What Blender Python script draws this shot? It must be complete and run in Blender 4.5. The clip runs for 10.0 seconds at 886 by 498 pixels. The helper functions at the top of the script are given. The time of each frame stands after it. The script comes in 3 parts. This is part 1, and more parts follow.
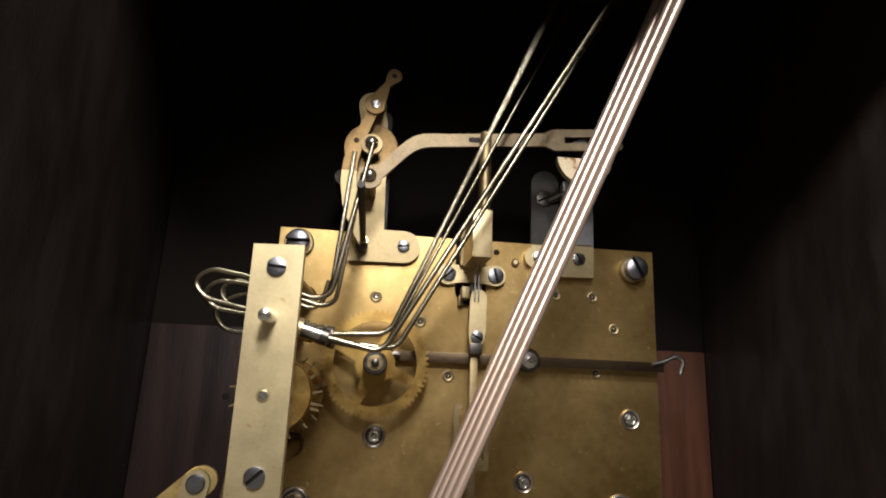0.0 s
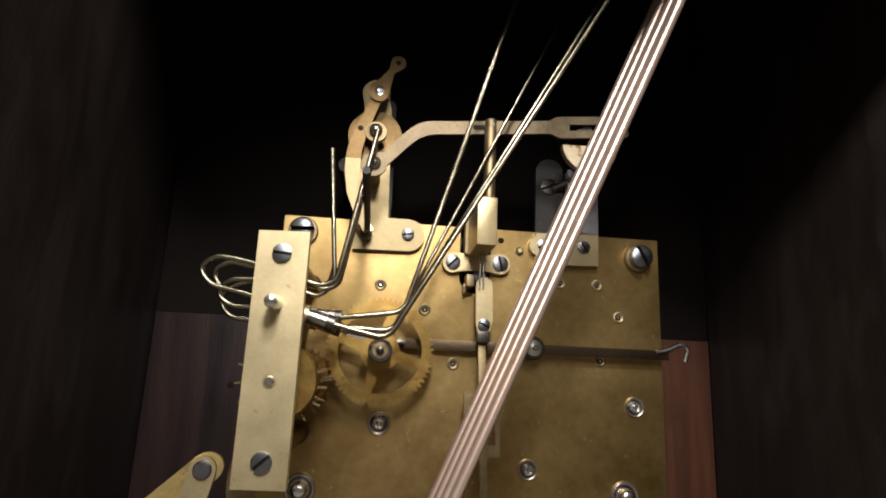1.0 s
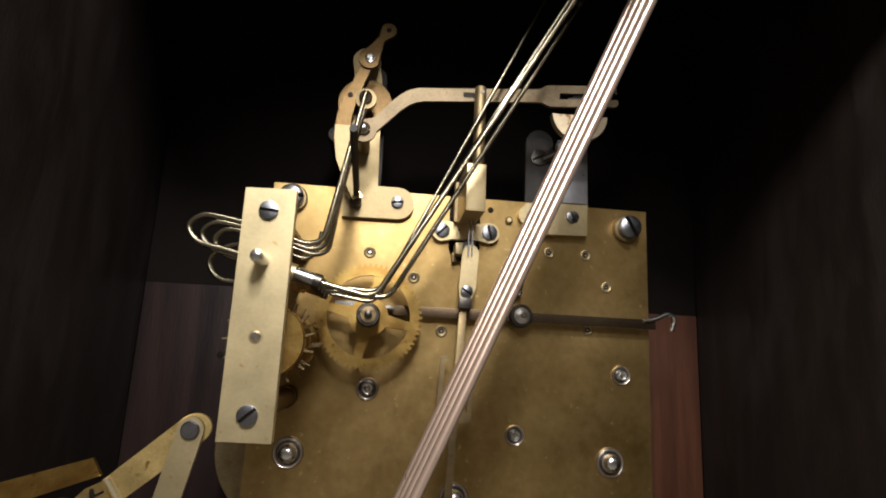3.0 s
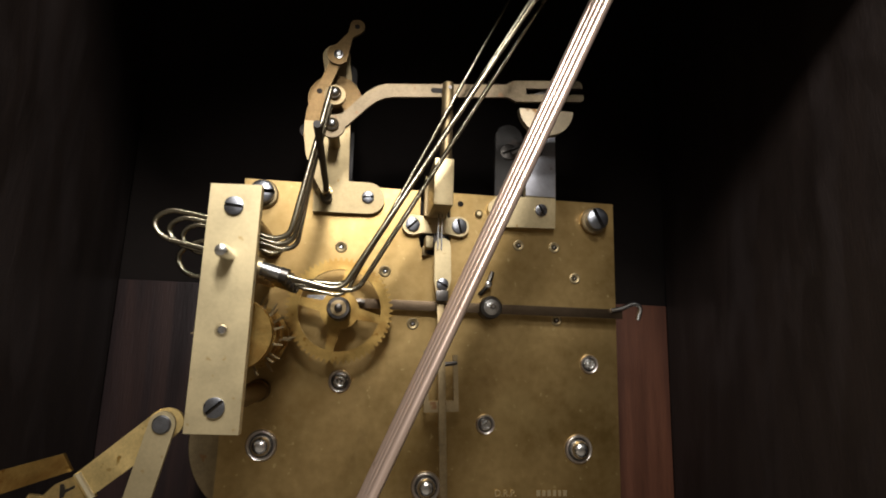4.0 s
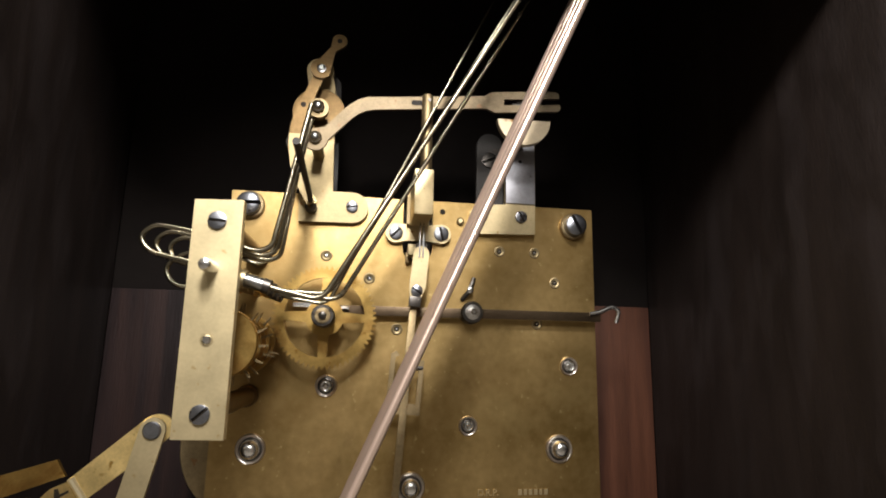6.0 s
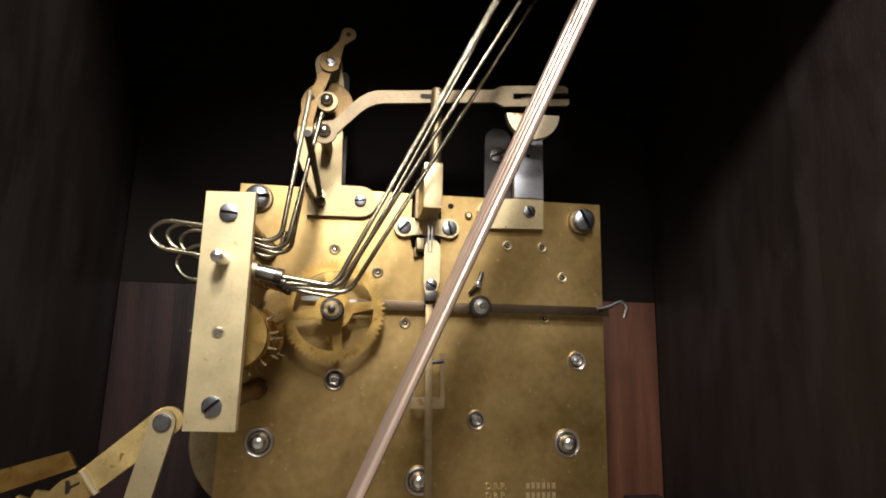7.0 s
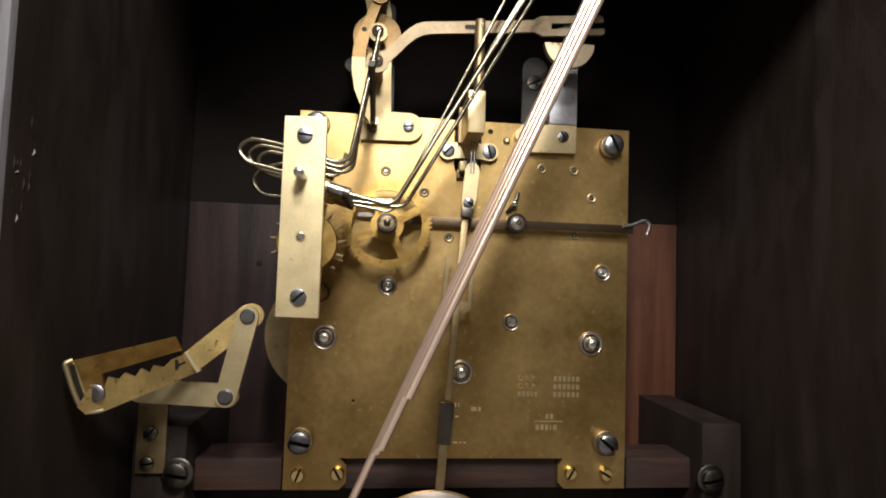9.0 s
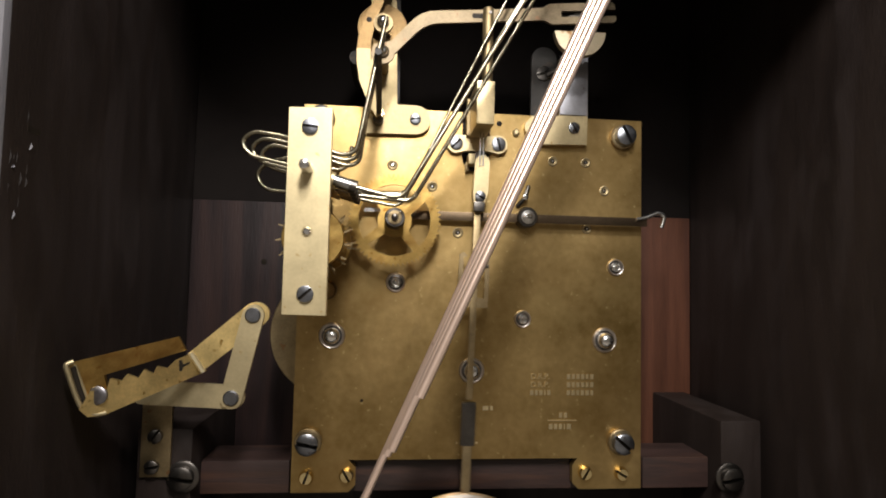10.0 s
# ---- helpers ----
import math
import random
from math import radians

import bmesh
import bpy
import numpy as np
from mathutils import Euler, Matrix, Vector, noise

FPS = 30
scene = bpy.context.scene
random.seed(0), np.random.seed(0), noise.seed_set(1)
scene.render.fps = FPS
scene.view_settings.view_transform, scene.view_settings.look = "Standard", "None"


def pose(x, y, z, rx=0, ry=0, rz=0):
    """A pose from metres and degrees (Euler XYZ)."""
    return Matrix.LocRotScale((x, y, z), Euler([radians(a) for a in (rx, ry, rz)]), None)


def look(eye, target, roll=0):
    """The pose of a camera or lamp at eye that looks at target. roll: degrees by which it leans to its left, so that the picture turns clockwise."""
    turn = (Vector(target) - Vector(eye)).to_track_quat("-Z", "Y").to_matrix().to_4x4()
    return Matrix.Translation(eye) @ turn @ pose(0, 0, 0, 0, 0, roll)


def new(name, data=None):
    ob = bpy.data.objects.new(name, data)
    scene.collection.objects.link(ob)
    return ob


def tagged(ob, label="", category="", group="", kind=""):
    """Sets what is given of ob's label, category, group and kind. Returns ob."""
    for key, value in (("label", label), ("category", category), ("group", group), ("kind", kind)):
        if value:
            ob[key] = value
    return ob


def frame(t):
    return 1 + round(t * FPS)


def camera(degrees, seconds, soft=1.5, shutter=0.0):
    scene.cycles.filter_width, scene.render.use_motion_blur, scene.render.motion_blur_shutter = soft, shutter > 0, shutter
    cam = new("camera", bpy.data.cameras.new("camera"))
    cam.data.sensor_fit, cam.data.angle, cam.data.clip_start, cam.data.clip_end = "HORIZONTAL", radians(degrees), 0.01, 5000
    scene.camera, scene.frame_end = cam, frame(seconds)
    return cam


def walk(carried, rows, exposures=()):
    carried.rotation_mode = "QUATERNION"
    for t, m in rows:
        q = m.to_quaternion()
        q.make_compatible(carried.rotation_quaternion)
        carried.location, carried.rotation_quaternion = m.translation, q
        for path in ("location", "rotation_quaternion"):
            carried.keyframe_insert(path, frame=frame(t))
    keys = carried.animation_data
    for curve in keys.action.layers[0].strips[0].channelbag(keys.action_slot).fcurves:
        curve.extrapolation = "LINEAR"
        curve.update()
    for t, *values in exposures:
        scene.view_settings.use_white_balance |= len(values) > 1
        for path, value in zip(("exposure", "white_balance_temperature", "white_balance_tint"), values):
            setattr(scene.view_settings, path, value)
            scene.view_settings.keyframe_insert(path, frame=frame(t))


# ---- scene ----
# All sizes below are in centimetres from the lower left corner of the movement's back plate:
# x along the plate, y into the case, z up. CM turns them into metres, BASE lifts the plate to its height.
CM, BASE = 0.01, 0.10
TAU = 2 * math.pi


def at(x, y, z):
    return Vector((x * CM, y * CM, z * CM + BASE))


# ---- camera ----
cam = camera(77.8, 10.0, soft=1.9, shutter=0.5)
PATH = [
    (0.0, (3.727, -18.798, 9.815), (3.934, -16.86, 10.262), 2.5),
    (0.5, (3.706, -18.74, 9.717), (3.907, -16.797, 10.147), 2.5),
    (1.0, (3.643, -18.728, 9.693), (3.846, -16.783, 10.111), 2.5),
    (1.5, (3.666, -18.723, 9.613), (3.869, -16.776, 10.026), 2.6),
    (2.0, (3.636, -18.646, 9.533), (3.841, -16.699, 9.943), 2.5),
    (2.5, (3.691, -18.56, 9.189), (3.894, -16.61, 9.586), 2.9),
    (4.0, (4.423, -19.005, 8.84), (4.694, -17.059, 9.211), 1.8),
    (4.5, (4.598, -19.079, 8.888), (4.877, -17.133, 9.256), 1.7),
    (5.0, (4.897, -19.275, 8.894), (5.182, -17.33, 9.263), 1.4),
    (6.5, (4.929, -19.773, 9.058), (5.199, -17.826, 9.427), 1.1),
    (7.0, (4.683, -19.63, 8.907), (4.953, -17.681, 9.266), 1.3),
    (7.5, (4.603, -19.665, 8.945), (4.87, -17.714, 9.293), 1.5),
    (8.0, (4.613, -20.208, 8.799), (4.88, -18.254, 9.129), 1.9),
    (8.1, (4.723, -20.758, 8.603), (4.974, -18.795, 8.893), 1.4),
    (8.2, (4.532, -20.915, 8.458), (4.794, -18.944, 8.681), 1.2),
    (8.3, (4.338, -21.029, 8.102), (4.579, -19.049, 8.244), 1.4),
    (8.4, (4.045, -20.939, 7.755), (4.274, -18.955, 7.874), 1.7),
    (8.5, (3.811, -21.006, 7.769), (4.025, -19.02, 7.863), 2.1),
    (9.0, (3.681, -21.651, 8.07), (3.883, -19.665, 8.185), 1.9),
    (9.5, (3.445, -21.316, 8.015), (3.642, -19.329, 8.127), 1.6),
    (10.0, (3.543, -21.09, 7.929), (3.731, -19.102, 8.043), 1.3),
]
walk(cam, [(t, look(at(*eye), at(*aim), roll)) for t, eye, aim, roll in PATH], exposures=[(0.0, -0.42), (4.0, -0.45), (5.0, -0.38), (6.3, 0.0), (10.0, 0.0)])

# ---- world and light: a dim room, a torch held over the camera and a work lamp further up behind it ----
world = bpy.data.worlds.new("world")
scene.world = world
world.use_nodes = True
world.node_tree.nodes["Background"].inputs["Color"].default_value = (0.55, 0.6, 0.75, 1)
world.node_tree.nodes["Background"].inputs["Strength"].default_value = 0.02
lamp = bpy.data.lights.new("work_lamp", "AREA")
lamp.shape, lamp.size, lamp.energy, lamp.color = "DISK", 0.06, 1.45, (1.0, 0.96, 0.925)
lamp_ob = new("work_lamp", lamp)
lamp_ob.matrix_world = look(at(5.4, -30, 36), at(6.5, 0, 9))
torch = bpy.data.lights.new("torch", "SPOT")
torch.energy, torch.color, torch.shadow_soft_size = 1.1, (1.0, 0.96, 0.925), 0.016
torch.spot_size, torch.spot_blend = radians(76), 0.6
torch_ob = new("torch", torch)
torch_ob.matrix_world = look(at(4.0, -20.0, 19.6), at(6.1, 0, 7.4))
# fill light added high in the room, not a known lamp
room = bpy.data.lights.new("room_fill", "AREA")
room.shape, room.size, room.energy, room.color = "DISK", 0.35, 24.0, (1.0, 0.93, 0.84)
room_ob = new("room_fill", room)
room_ob.matrix_world = look(at(-40, -150, 236), at(-40, -150, 0))


# ---- materials ----
def material(name, base, rough=0.4, metal=0.0, vary=0.25, grain=40.0, spots=None, bump=0.05, rough_vary=0.1, stretch=(1, 1, 1), coat=0.0, second=None):
    """A surface with colour variation at two scales, uneven gloss and fine relief."""
    m = bpy.data.materials.new(name)
    m.use_nodes = True
    nt = m.node_tree
    n, link = nt.nodes, nt.links.new
    bsdf = n["Principled BSDF"]
    bsdf.inputs["Metallic"].default_value = metal
    bsdf.inputs["Coat Weight"].default_value = coat
    bsdf.inputs["Coat Roughness"].default_value = 0.25
    co = n.new("ShaderNodeTexCoord")
    mp = n.new("ShaderNodeMapping")
    mp.inputs["Scale"].default_value = stretch
    link(co.outputs["Object"], mp.inputs["Vector"])

    def noise_tex(scale, detail=4.0, rough_=0.6):
        t = n.new("ShaderNodeTexNoise")
        t.inputs["Scale"].default_value = scale
        t.inputs["Detail"].default_value = detail
        t.inputs["Roughness"].default_value = rough_
        link(mp.outputs["Vector"], t.inputs["Vector"])
        return t

    big, fine = noise_tex(grain), noise_tex(grain * 14, 3.0)
    ramp = n.new("ShaderNodeValToRGB")
    lo = [c * (1 - vary) for c in base]
    hi = [min(1, c * (1 + vary)) for c in (second or base)]
    ramp.color_ramp.elements[0].position, ramp.color_ramp.elements[0].color = 0.3, (*lo, 1)
    ramp.color_ramp.elements[1].position, ramp.color_ramp.elements[1].color = 0.72, (*hi, 1)
    mixf = n.new("ShaderNodeMath")
    mixf.operation = "MULTIPLY_ADD"
    mixf.inputs[1].default_value = 0.3
    link(fine.outputs["Fac"], mixf.inputs[0])
    sub = n.new("ShaderNodeMath")
    sub.operation = "MULTIPLY_ADD"
    sub.inputs[1].default_value = 0.85
    sub.inputs[2].default_value = -0.08
    link(big.outputs["Fac"], sub.inputs[0])
    link(sub.outputs[0], mixf.inputs[2])
    link(mixf.outputs[0], ramp.inputs["Fac"])
    colour = ramp.outputs["Color"]
    if spots:
        # scattered tarnish spots
        sp = noise_tex(spots[0], 2.0, 0.5)
        sr = n.new("ShaderNodeValToRGB")
        sr.color_ramp.elements[0].position, sr.color_ramp.elements[0].color = spots[1], (0, 0, 0, 1)
        sr.color_ramp.elements[1].position, sr.color_ramp.elements[1].color = min(1, spots[1] + 0.06), (1, 1, 1, 1)
        link(sp.outputs["Fac"], sr.inputs["Fac"])
        mx = n.new("ShaderNodeMixRGB")
        mx.inputs["Color2"].default_value = (*spots[2], 1)
        link(sr.outputs["Color"], mx.inputs["Fac"])
        link(colour, mx.inputs["Color1"])
        colour = mx.outputs["Color"]
    link(colour, bsdf.inputs["Base Color"])
    rr = n.new("ShaderNodeMapRange")
    rr.inputs["To Min"].default_value = max(0.02, rough - rough_vary)
    rr.inputs["To Max"].default_value = min(1, rough + rough_vary)
    link(big.outputs["Fac"], rr.inputs["Value"])
    link(rr.outputs["Result"], bsdf.inputs["Roughness"])
    if bump:
        bp = n.new("ShaderNodeBump")
        bp.inputs["Strength"].default_value = bump
        bp.inputs["Distance"].default_value = 0.0004
        link(fine.outputs["Fac"], bp.inputs["Height"])
        link(bp.outputs["Normal"], bsdf.inputs["Normal"])
    return m


PLATE = material("plate_brass", (0.415, 0.272, 0.092), 0.41, 1.0, 0.34, 26, (420, 0.675, (0.58, 0.44, 0.2)), 0.07, 0.09, second=(0.43, 0.305, 0.135))
def stain(m, scale, lo, hi, colour, amount):
    """Large dull stains over a material's colour."""
    n, link = m.node_tree.nodes, m.node_tree.links.new
    base_in = n["Principled BSDF"].inputs["Base Color"]
    before = base_in.links[0].from_socket
    tex = n.new("ShaderNodeTexNoise")
    tex.inputs["Scale"].default_value = scale
    tex.inputs["Detail"].default_value = 5.0
    tex.inputs["Distortion"].default_value = 0.8
    link([k for k in n if k.type == "MAPPING"][0].outputs["Vector"], tex.inputs["Vector"])
    rng = n.new("ShaderNodeMapRange")
    rng.inputs["From Min"].default_value, rng.inputs["From Max"].default_value = lo, hi
    rng.inputs["To Max"].default_value = amount
    link(tex.outputs["Fac"], rng.inputs["Value"])
    mx = n.new("ShaderNodeMixRGB")
    mx.inputs["Color2"].default_value = (*colour, 1)
    link(rng.outputs["Result"], mx.inputs["Fac"])
    link(before, mx.inputs["Color1"])
    link(mx.outputs["Color"], base_in)


stain(PLATE, 17.0, 0.46, 0.68, (0.26, 0.158, 0.055), 0.6)
stain(PLATE, 38.0, 0.56, 0.7, (0.48, 0.35, 0.15), 0.45)
stain(PLATE, 70.0, 0.62, 0.72, (0.30, 0.20, 0.085), 0.5)
BRASS = material("brass", (0.58, 0.475, 0.28), 0.47, 1.0, 0.2, 60, (500, 0.70, (0.36, 0.22, 0.08)), 0.06, 0.08)
PALE_BRASS = material("pale_brass", (0.59, 0.495, 0.3), 0.54, 1.0, 0.16, 70, (420, 0.69, (0.50, 0.37, 0.18)), 0.05, 0.07)
TARNISHED = material("tarnished_brass", (0.165, 0.13, 0.084), 0.52, 1.0, 0.38, 80, (300, 0.66, (0.16, 0.10, 0.06)), 0.15, 0.08)
LEVER = material("brown_steel", (0.125, 0.09, 0.058), 0.42, 1.0, 0.3, 60, None, 0.1, 0.08)
PALE_METAL = material("pale_metal", (0.74, 0.67, 0.61), 0.3, 1.0, 0.12, 60, None, 0.06, 0.08)
OLD_BRASS = material("old_brass", (0.34, 0.26, 0.145), 0.5, 1.0, 0.35, 90, (350, 0.66, (0.30, 0.17, 0.08)), 0.15, 0.08)
AGED_BRASS = material("aged_brass", (0.39, 0.31, 0.175), 0.55, 1.0, 0.25, 70, (380, 0.67, (0.34, 0.21, 0.09)), 0.14, 0.08)
# brown tarnish, made darker still for the shade on upper links and pillars
SHADED_BROWN_BRASS = material("shaded_brown_brass", (0.165, 0.108, 0.05), 0.45, 1.0, 0.35, 90, (300, 0.64, (0.15, 0.08, 0.04)), 0.14, 0.08)
WHEEL_BRASS = material("oiled_brass", (0.5, 0.33, 0.105), 0.38, 1.0, 0.28, 110, (300, 0.66, (0.30, 0.15, 0.03)), 0.12, 0.1)
BRIGHT_BAR = material("yellow_brass", (0.74, 0.56, 0.24), 0.45, 1.0, 0.3, 90, (320, 0.66, (0.36, 0.22, 0.06)), 0.12, 0.08)
BRIGHT_BRASS = material("polished_brass", (0.80, 0.64, 0.33), 0.2, 1.0, 0.12, 80, None, 0.03, 0.06)
STEEL = material("steel", (0.84, 0.84, 0.82), 0.24, 1.0, 0.2, 120, None, 0.06, 0.08)
BLUED = material("blued_steel", (0.25, 0.26, 0.285), 0.33, 1.0, 0.35, 150, (400, 0.66, (0.1, 0.08, 0.07)), 0.1, 0.1)
WIRE = material("plated_wire", (0.29, 0.26, 0.19), 0.25, 1.0, 0.2, 160, (700, 0.68, (0.3, 0.24, 0.16)), 0.08, 0.08)
DARK_STEEL = material("dark_steel", (0.12, 0.11, 0.10), 0.38, 1.0, 0.3, 120, None, 0.1, 0.1)
COPPER = material("bronze_rod", (0.9, 0.68, 0.56), 0.3, 0.8, 0.12, 60, (300, 0.70, (0.42, 0.25, 0.18)), 0.03, 0.05, (1, 1, 0.25))
# the rods are sanded round, so their gloss runs out along their length
along = COPPER.node_tree.nodes.new("ShaderNodeCombineXYZ")
along.inputs["X"].default_value, along.inputs["Z"].default_value = 0.40, 0.917
COPPER.node_tree.links.new(along.outputs["Vector"], COPPER.node_tree.nodes["Principled BSDF"].inputs["Tangent"])
COPPER.node_tree.nodes["Principled BSDF"].inputs["Anisotropic"].default_value = 0.5
BLACKENED = material("blackened_steel", (0.022, 0.019, 0.016), 0.62, 0.15, 0.3, 90, (300, 0.66, (0.05, 0.035, 0.025)), 0.12, 0.08)
SILVER = material("grey_metal", (0.26, 0.25, 0.26), 0.42, 1.0, 0.25, 60, (260, 0.68, (0.2, 0.18, 0.16)), 0.12, 0.08)
DARK_WOOD = material("dark_wood", (0.0165, 0.0106, 0.0085), 0.6, 0.0, 0.3, 26, None, 0.35, 0.1, (3.5, 3.5, 0.9), 0.08)
RED_WOOD = material("red_wood", (0.085, 0.031, 0.016), 0.5, 0.0, 0.45, 22, None, 0.3, 0.1, (8, 8, 0.5))
# near-black with little gloss: the dark depth of the case put into colour
DEPTH_BLACK = material("depth_black", (0.009, 0.0067, 0.0058), 0.8, 0.0, 0.3, 14, None, 0.2, 0.1)
# left half of the back board: its shade is put into a darker colour
SHADED_WOOD = material("shaded_wood", (0.0175, 0.0105, 0.0105), 0.5, 0.0, 0.4, 14, None, 0.3, 0.1, (6, 6, 0.6))
SEAT_WOOD = material("seat_wood", (0.027, 0.019, 0.018), 0.42, 0.0, 0.45, 22, None, 0.3, 0.1, (0.6, 8, 8), 0.0, (0.036, 0.02, 0.017))
stain(WHEEL_BRASS, 95.0, 0.47, 0.66, (0.26, 0.125, 0.03), 0.6)
BARE_WOOD = material("worn_edge", (0.23, 0.225, 0.245), 0.6, 0.0, 0.25, 30, None, 0.3, 0.1, (8, 8, 0.6))
stain(BARE_WOOD, 60.0, 0.5, 0.66, (0.1, 0.09, 0.09), 0.5)
stain(DARK_WOOD, 22.0, 0.48, 0.66, (0.0285, 0.021, 0.0194), 0.75)
stain(DARK_WOOD, 9.0, 0.5, 0.7, (0.011, 0.0068, 0.0052), 0.8)
stain(SHADED_WOOD, 14.0, 0.46, 0.62, (0.038, 0.02, 0.0165), 0.6)
stain(RED_WOOD, 16.0, 0.48, 0.66, (0.05, 0.018, 0.011), 0.8)
stain(SEAT_WOOD, 26.0, 0.52, 0.66, (0.075, 0.034, 0.019), 0.45)
PLASTER = material("room_plaster", (0.40, 0.37, 0.33), 0.85, 0.0, 0.1, 4, None, 0.1, 0.05)
SILVER_TAB = material("bright_grey_metal", (0.42, 0.42, 0.45), 0.55, 1.0, 0.3, 60, (260, 0.68, (0.25, 0.22, 0.2)), 0.12, 0.08)
COLLAR_STEEL = material("worn_steel", (0.42, 0.42, 0.41), 0.26, 1.0, 0.3, 120, None, 0.08, 0.08)
SPOTTED = material("spotted_brass", (0.56, 0.47, 0.33), 0.5, 1.0, 0.25, 120, (190, 0.6, (0.27, 0.15, 0.07)), 0.12, 0.08)
# very pale brass: the highlight along the fold is put into the colour
PALE_EDGE = material("fold_highlight", (0.9, 0.8, 0.55), 0.48, 1.0, 0.12, 80, None, 0.04, 0.06)
# stamped marks: their glints are put into a paler colour than the plate
STAMP_GLINT = material("stamp_glint", (0.86, 0.74, 0.48), 0.3, 1.0, 0.15, 200, None, 0.0, 0.05)
# near-black: shade inside holes and gaps put into colour, also grime in screw slots
HOLE = material("hole_shade_grime", (0.02, 0.016, 0.012), 0.4, 0.0, 0.2, 100, None, 0.0, 0.05)

for m, level in ((HOLE, 0.08), (DEPTH_BLACK, 0.1), (DARK_WOOD, 0.3), (SHADED_WOOD, 0.3)):
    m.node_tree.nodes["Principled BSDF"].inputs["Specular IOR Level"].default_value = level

# ---- building helpers ----
ORIGIN = {}


def thing(name, origin, label, category, group="", kind=""):
    ob = tagged(new(name), label, category, group, kind)
    ob.location = at(*origin)
    ob.empty_display_size = 0.01
    ORIGIN[ob.name] = Vector(origin)
    return ob


def part(name, bm, mat, parent=None, label="", origin=None, smooth=True, bevel=0.0, kind=""):
    """Links a bmesh, drawn in plate centimetres, as one mesh under parent."""
    home = Vector(origin) if origin else (ORIGIN[parent.name] if parent else Vector((0, 0, 0)))
    if bevel:
        edges = [e for e in bm.edges if len(e.link_faces) == 2 and e.calc_face_angle(0) > 0.6]
        bmesh.ops.bevel(bm, geom=edges, offset=bevel, segments=2, profile=0.6, affect="EDGES", clamp_overlap=True)
    bmesh.ops.recalc_face_normals(bm, faces=bm.faces)
    for v in bm.verts:
        v.co = (v.co - home) * CM
    me = bpy.data.meshes.new(name)
    for f in bm.faces:
        f.smooth = smooth
    bm.to_mesh(me)
    bm.free()
    if smooth:
        me.set_sharp_from_angle(angle=radians(38))
    me.materials.append(mat)
    ob = new(name, me)
    if parent:
        ob.parent = parent
        ob.location = (home - ORIGIN[parent.name]) * CM
    else:
        ob.location = at(*home)
    ORIGIN[ob.name] = home
    if label:
        ob["label"] = label
    if kind:
        ob["kind"] = kind
    return ob


def box(bm, x0, x1, y0, y1, z0, z1):
    m = Matrix.LocRotScale(((x0 + x1) / 2, (y0 + y1) / 2, (z0 + z1) / 2), None, (x1 - x0, y1 - y0, z1 - z0))
    bmesh.ops.create_cube(bm, size=1.0, matrix=m)
    return bm


def lathe(bm, centre, profile, n=28, axis="Y"):
    """Turns (radius, offset) pairs round an axis through centre; offsets towards the viewer are negative y."""
    rings = []
    for r, o in profile:
        ring = []
        for k in range(n):
            a = TAU * k / n
            c, s = r * math.cos(a), r * math.sin(a)
            d = {"Y": (c, o, s), "Z": (c, s, o), "X": (o, c, s)}[axis]
            ring.append(bm.verts.new(Vector(centre) + Vector(d)))
        rings.append(ring)
    for a, b in zip(rings, rings[1:]):
        for k in range(n):
            bm.faces.new((a[k], a[(k + 1) % n], b[(k + 1) % n], b[k]))
    bm.faces.new(rings[0])
    bm.faces.new(rings[-1][::-1])
    return bm


def sheet(bm, outline, y0, y1):
    """A flat plate with an outline of (x, z) points, from y0 to y1."""
    a = [bm.verts.new((x, y0, z)) for x, z in outline]
    b = [bm.verts.new((x, y1, z)) for x, z in outline]
    bm.faces.new(a)
    bm.faces.new(b[::-1])
    k = len(outline)
    for i in range(k):
        bm.faces.new((a[i], b[i], b[(i + 1) % k], a[(i + 1) % k]))
    return bm


def arc(cx, cz, r, a0, a1, n=10):
    return [(cx + r * math.cos(radians(a0 + (a1 - a0) * k / n)), cz + r * math.sin(radians(a0 + (a1 - a0) * k / n))) for k in range(n + 1)]


def ringplate(bm, cx, cz, r_out, r_in, y0, y1, n=40, outer=None):
    """A flat ring; outer may give a radius for each angle."""
    rows = []
    for k in range(n):
        a = TAU * k / n
        ro = outer(k) if outer else r_out
        c, s = math.cos(a), math.sin(a)
        rows.append([bm.verts.new((cx + r * c, y, cz + r * s)) for r, y in ((ro, y0), (ro, y1), (r_in, y1), (r_in, y0))])
    for a, b in zip(rows, rows[1:] + rows[:1]):
        for j in range(4):
            bm.faces.new((a[j], a[(j + 1) % 4], b[(j + 1) % 4], b[j]))
    return bm


def rounded(points, r, steps=6):
    """A polyline with its corners rounded to about r."""
    pts = [Vector(p) for p in points]
    out = [pts[0]]
    for a, b, c in zip(pts, pts[1:], pts[2:]):
        u, v = (a - b), (c - b)
        d = min(r, u.length * 0.49, v.length * 0.49)
        p, q = b + u.normalized() * d, b + v.normalized() * d
        for k in range(steps + 1):
            t = k / steps
            out.append(p * (1 - t) ** 2 + b * 2 * t * (1 - t) + q * t ** 2)
    out.append(pts[-1])
    return out


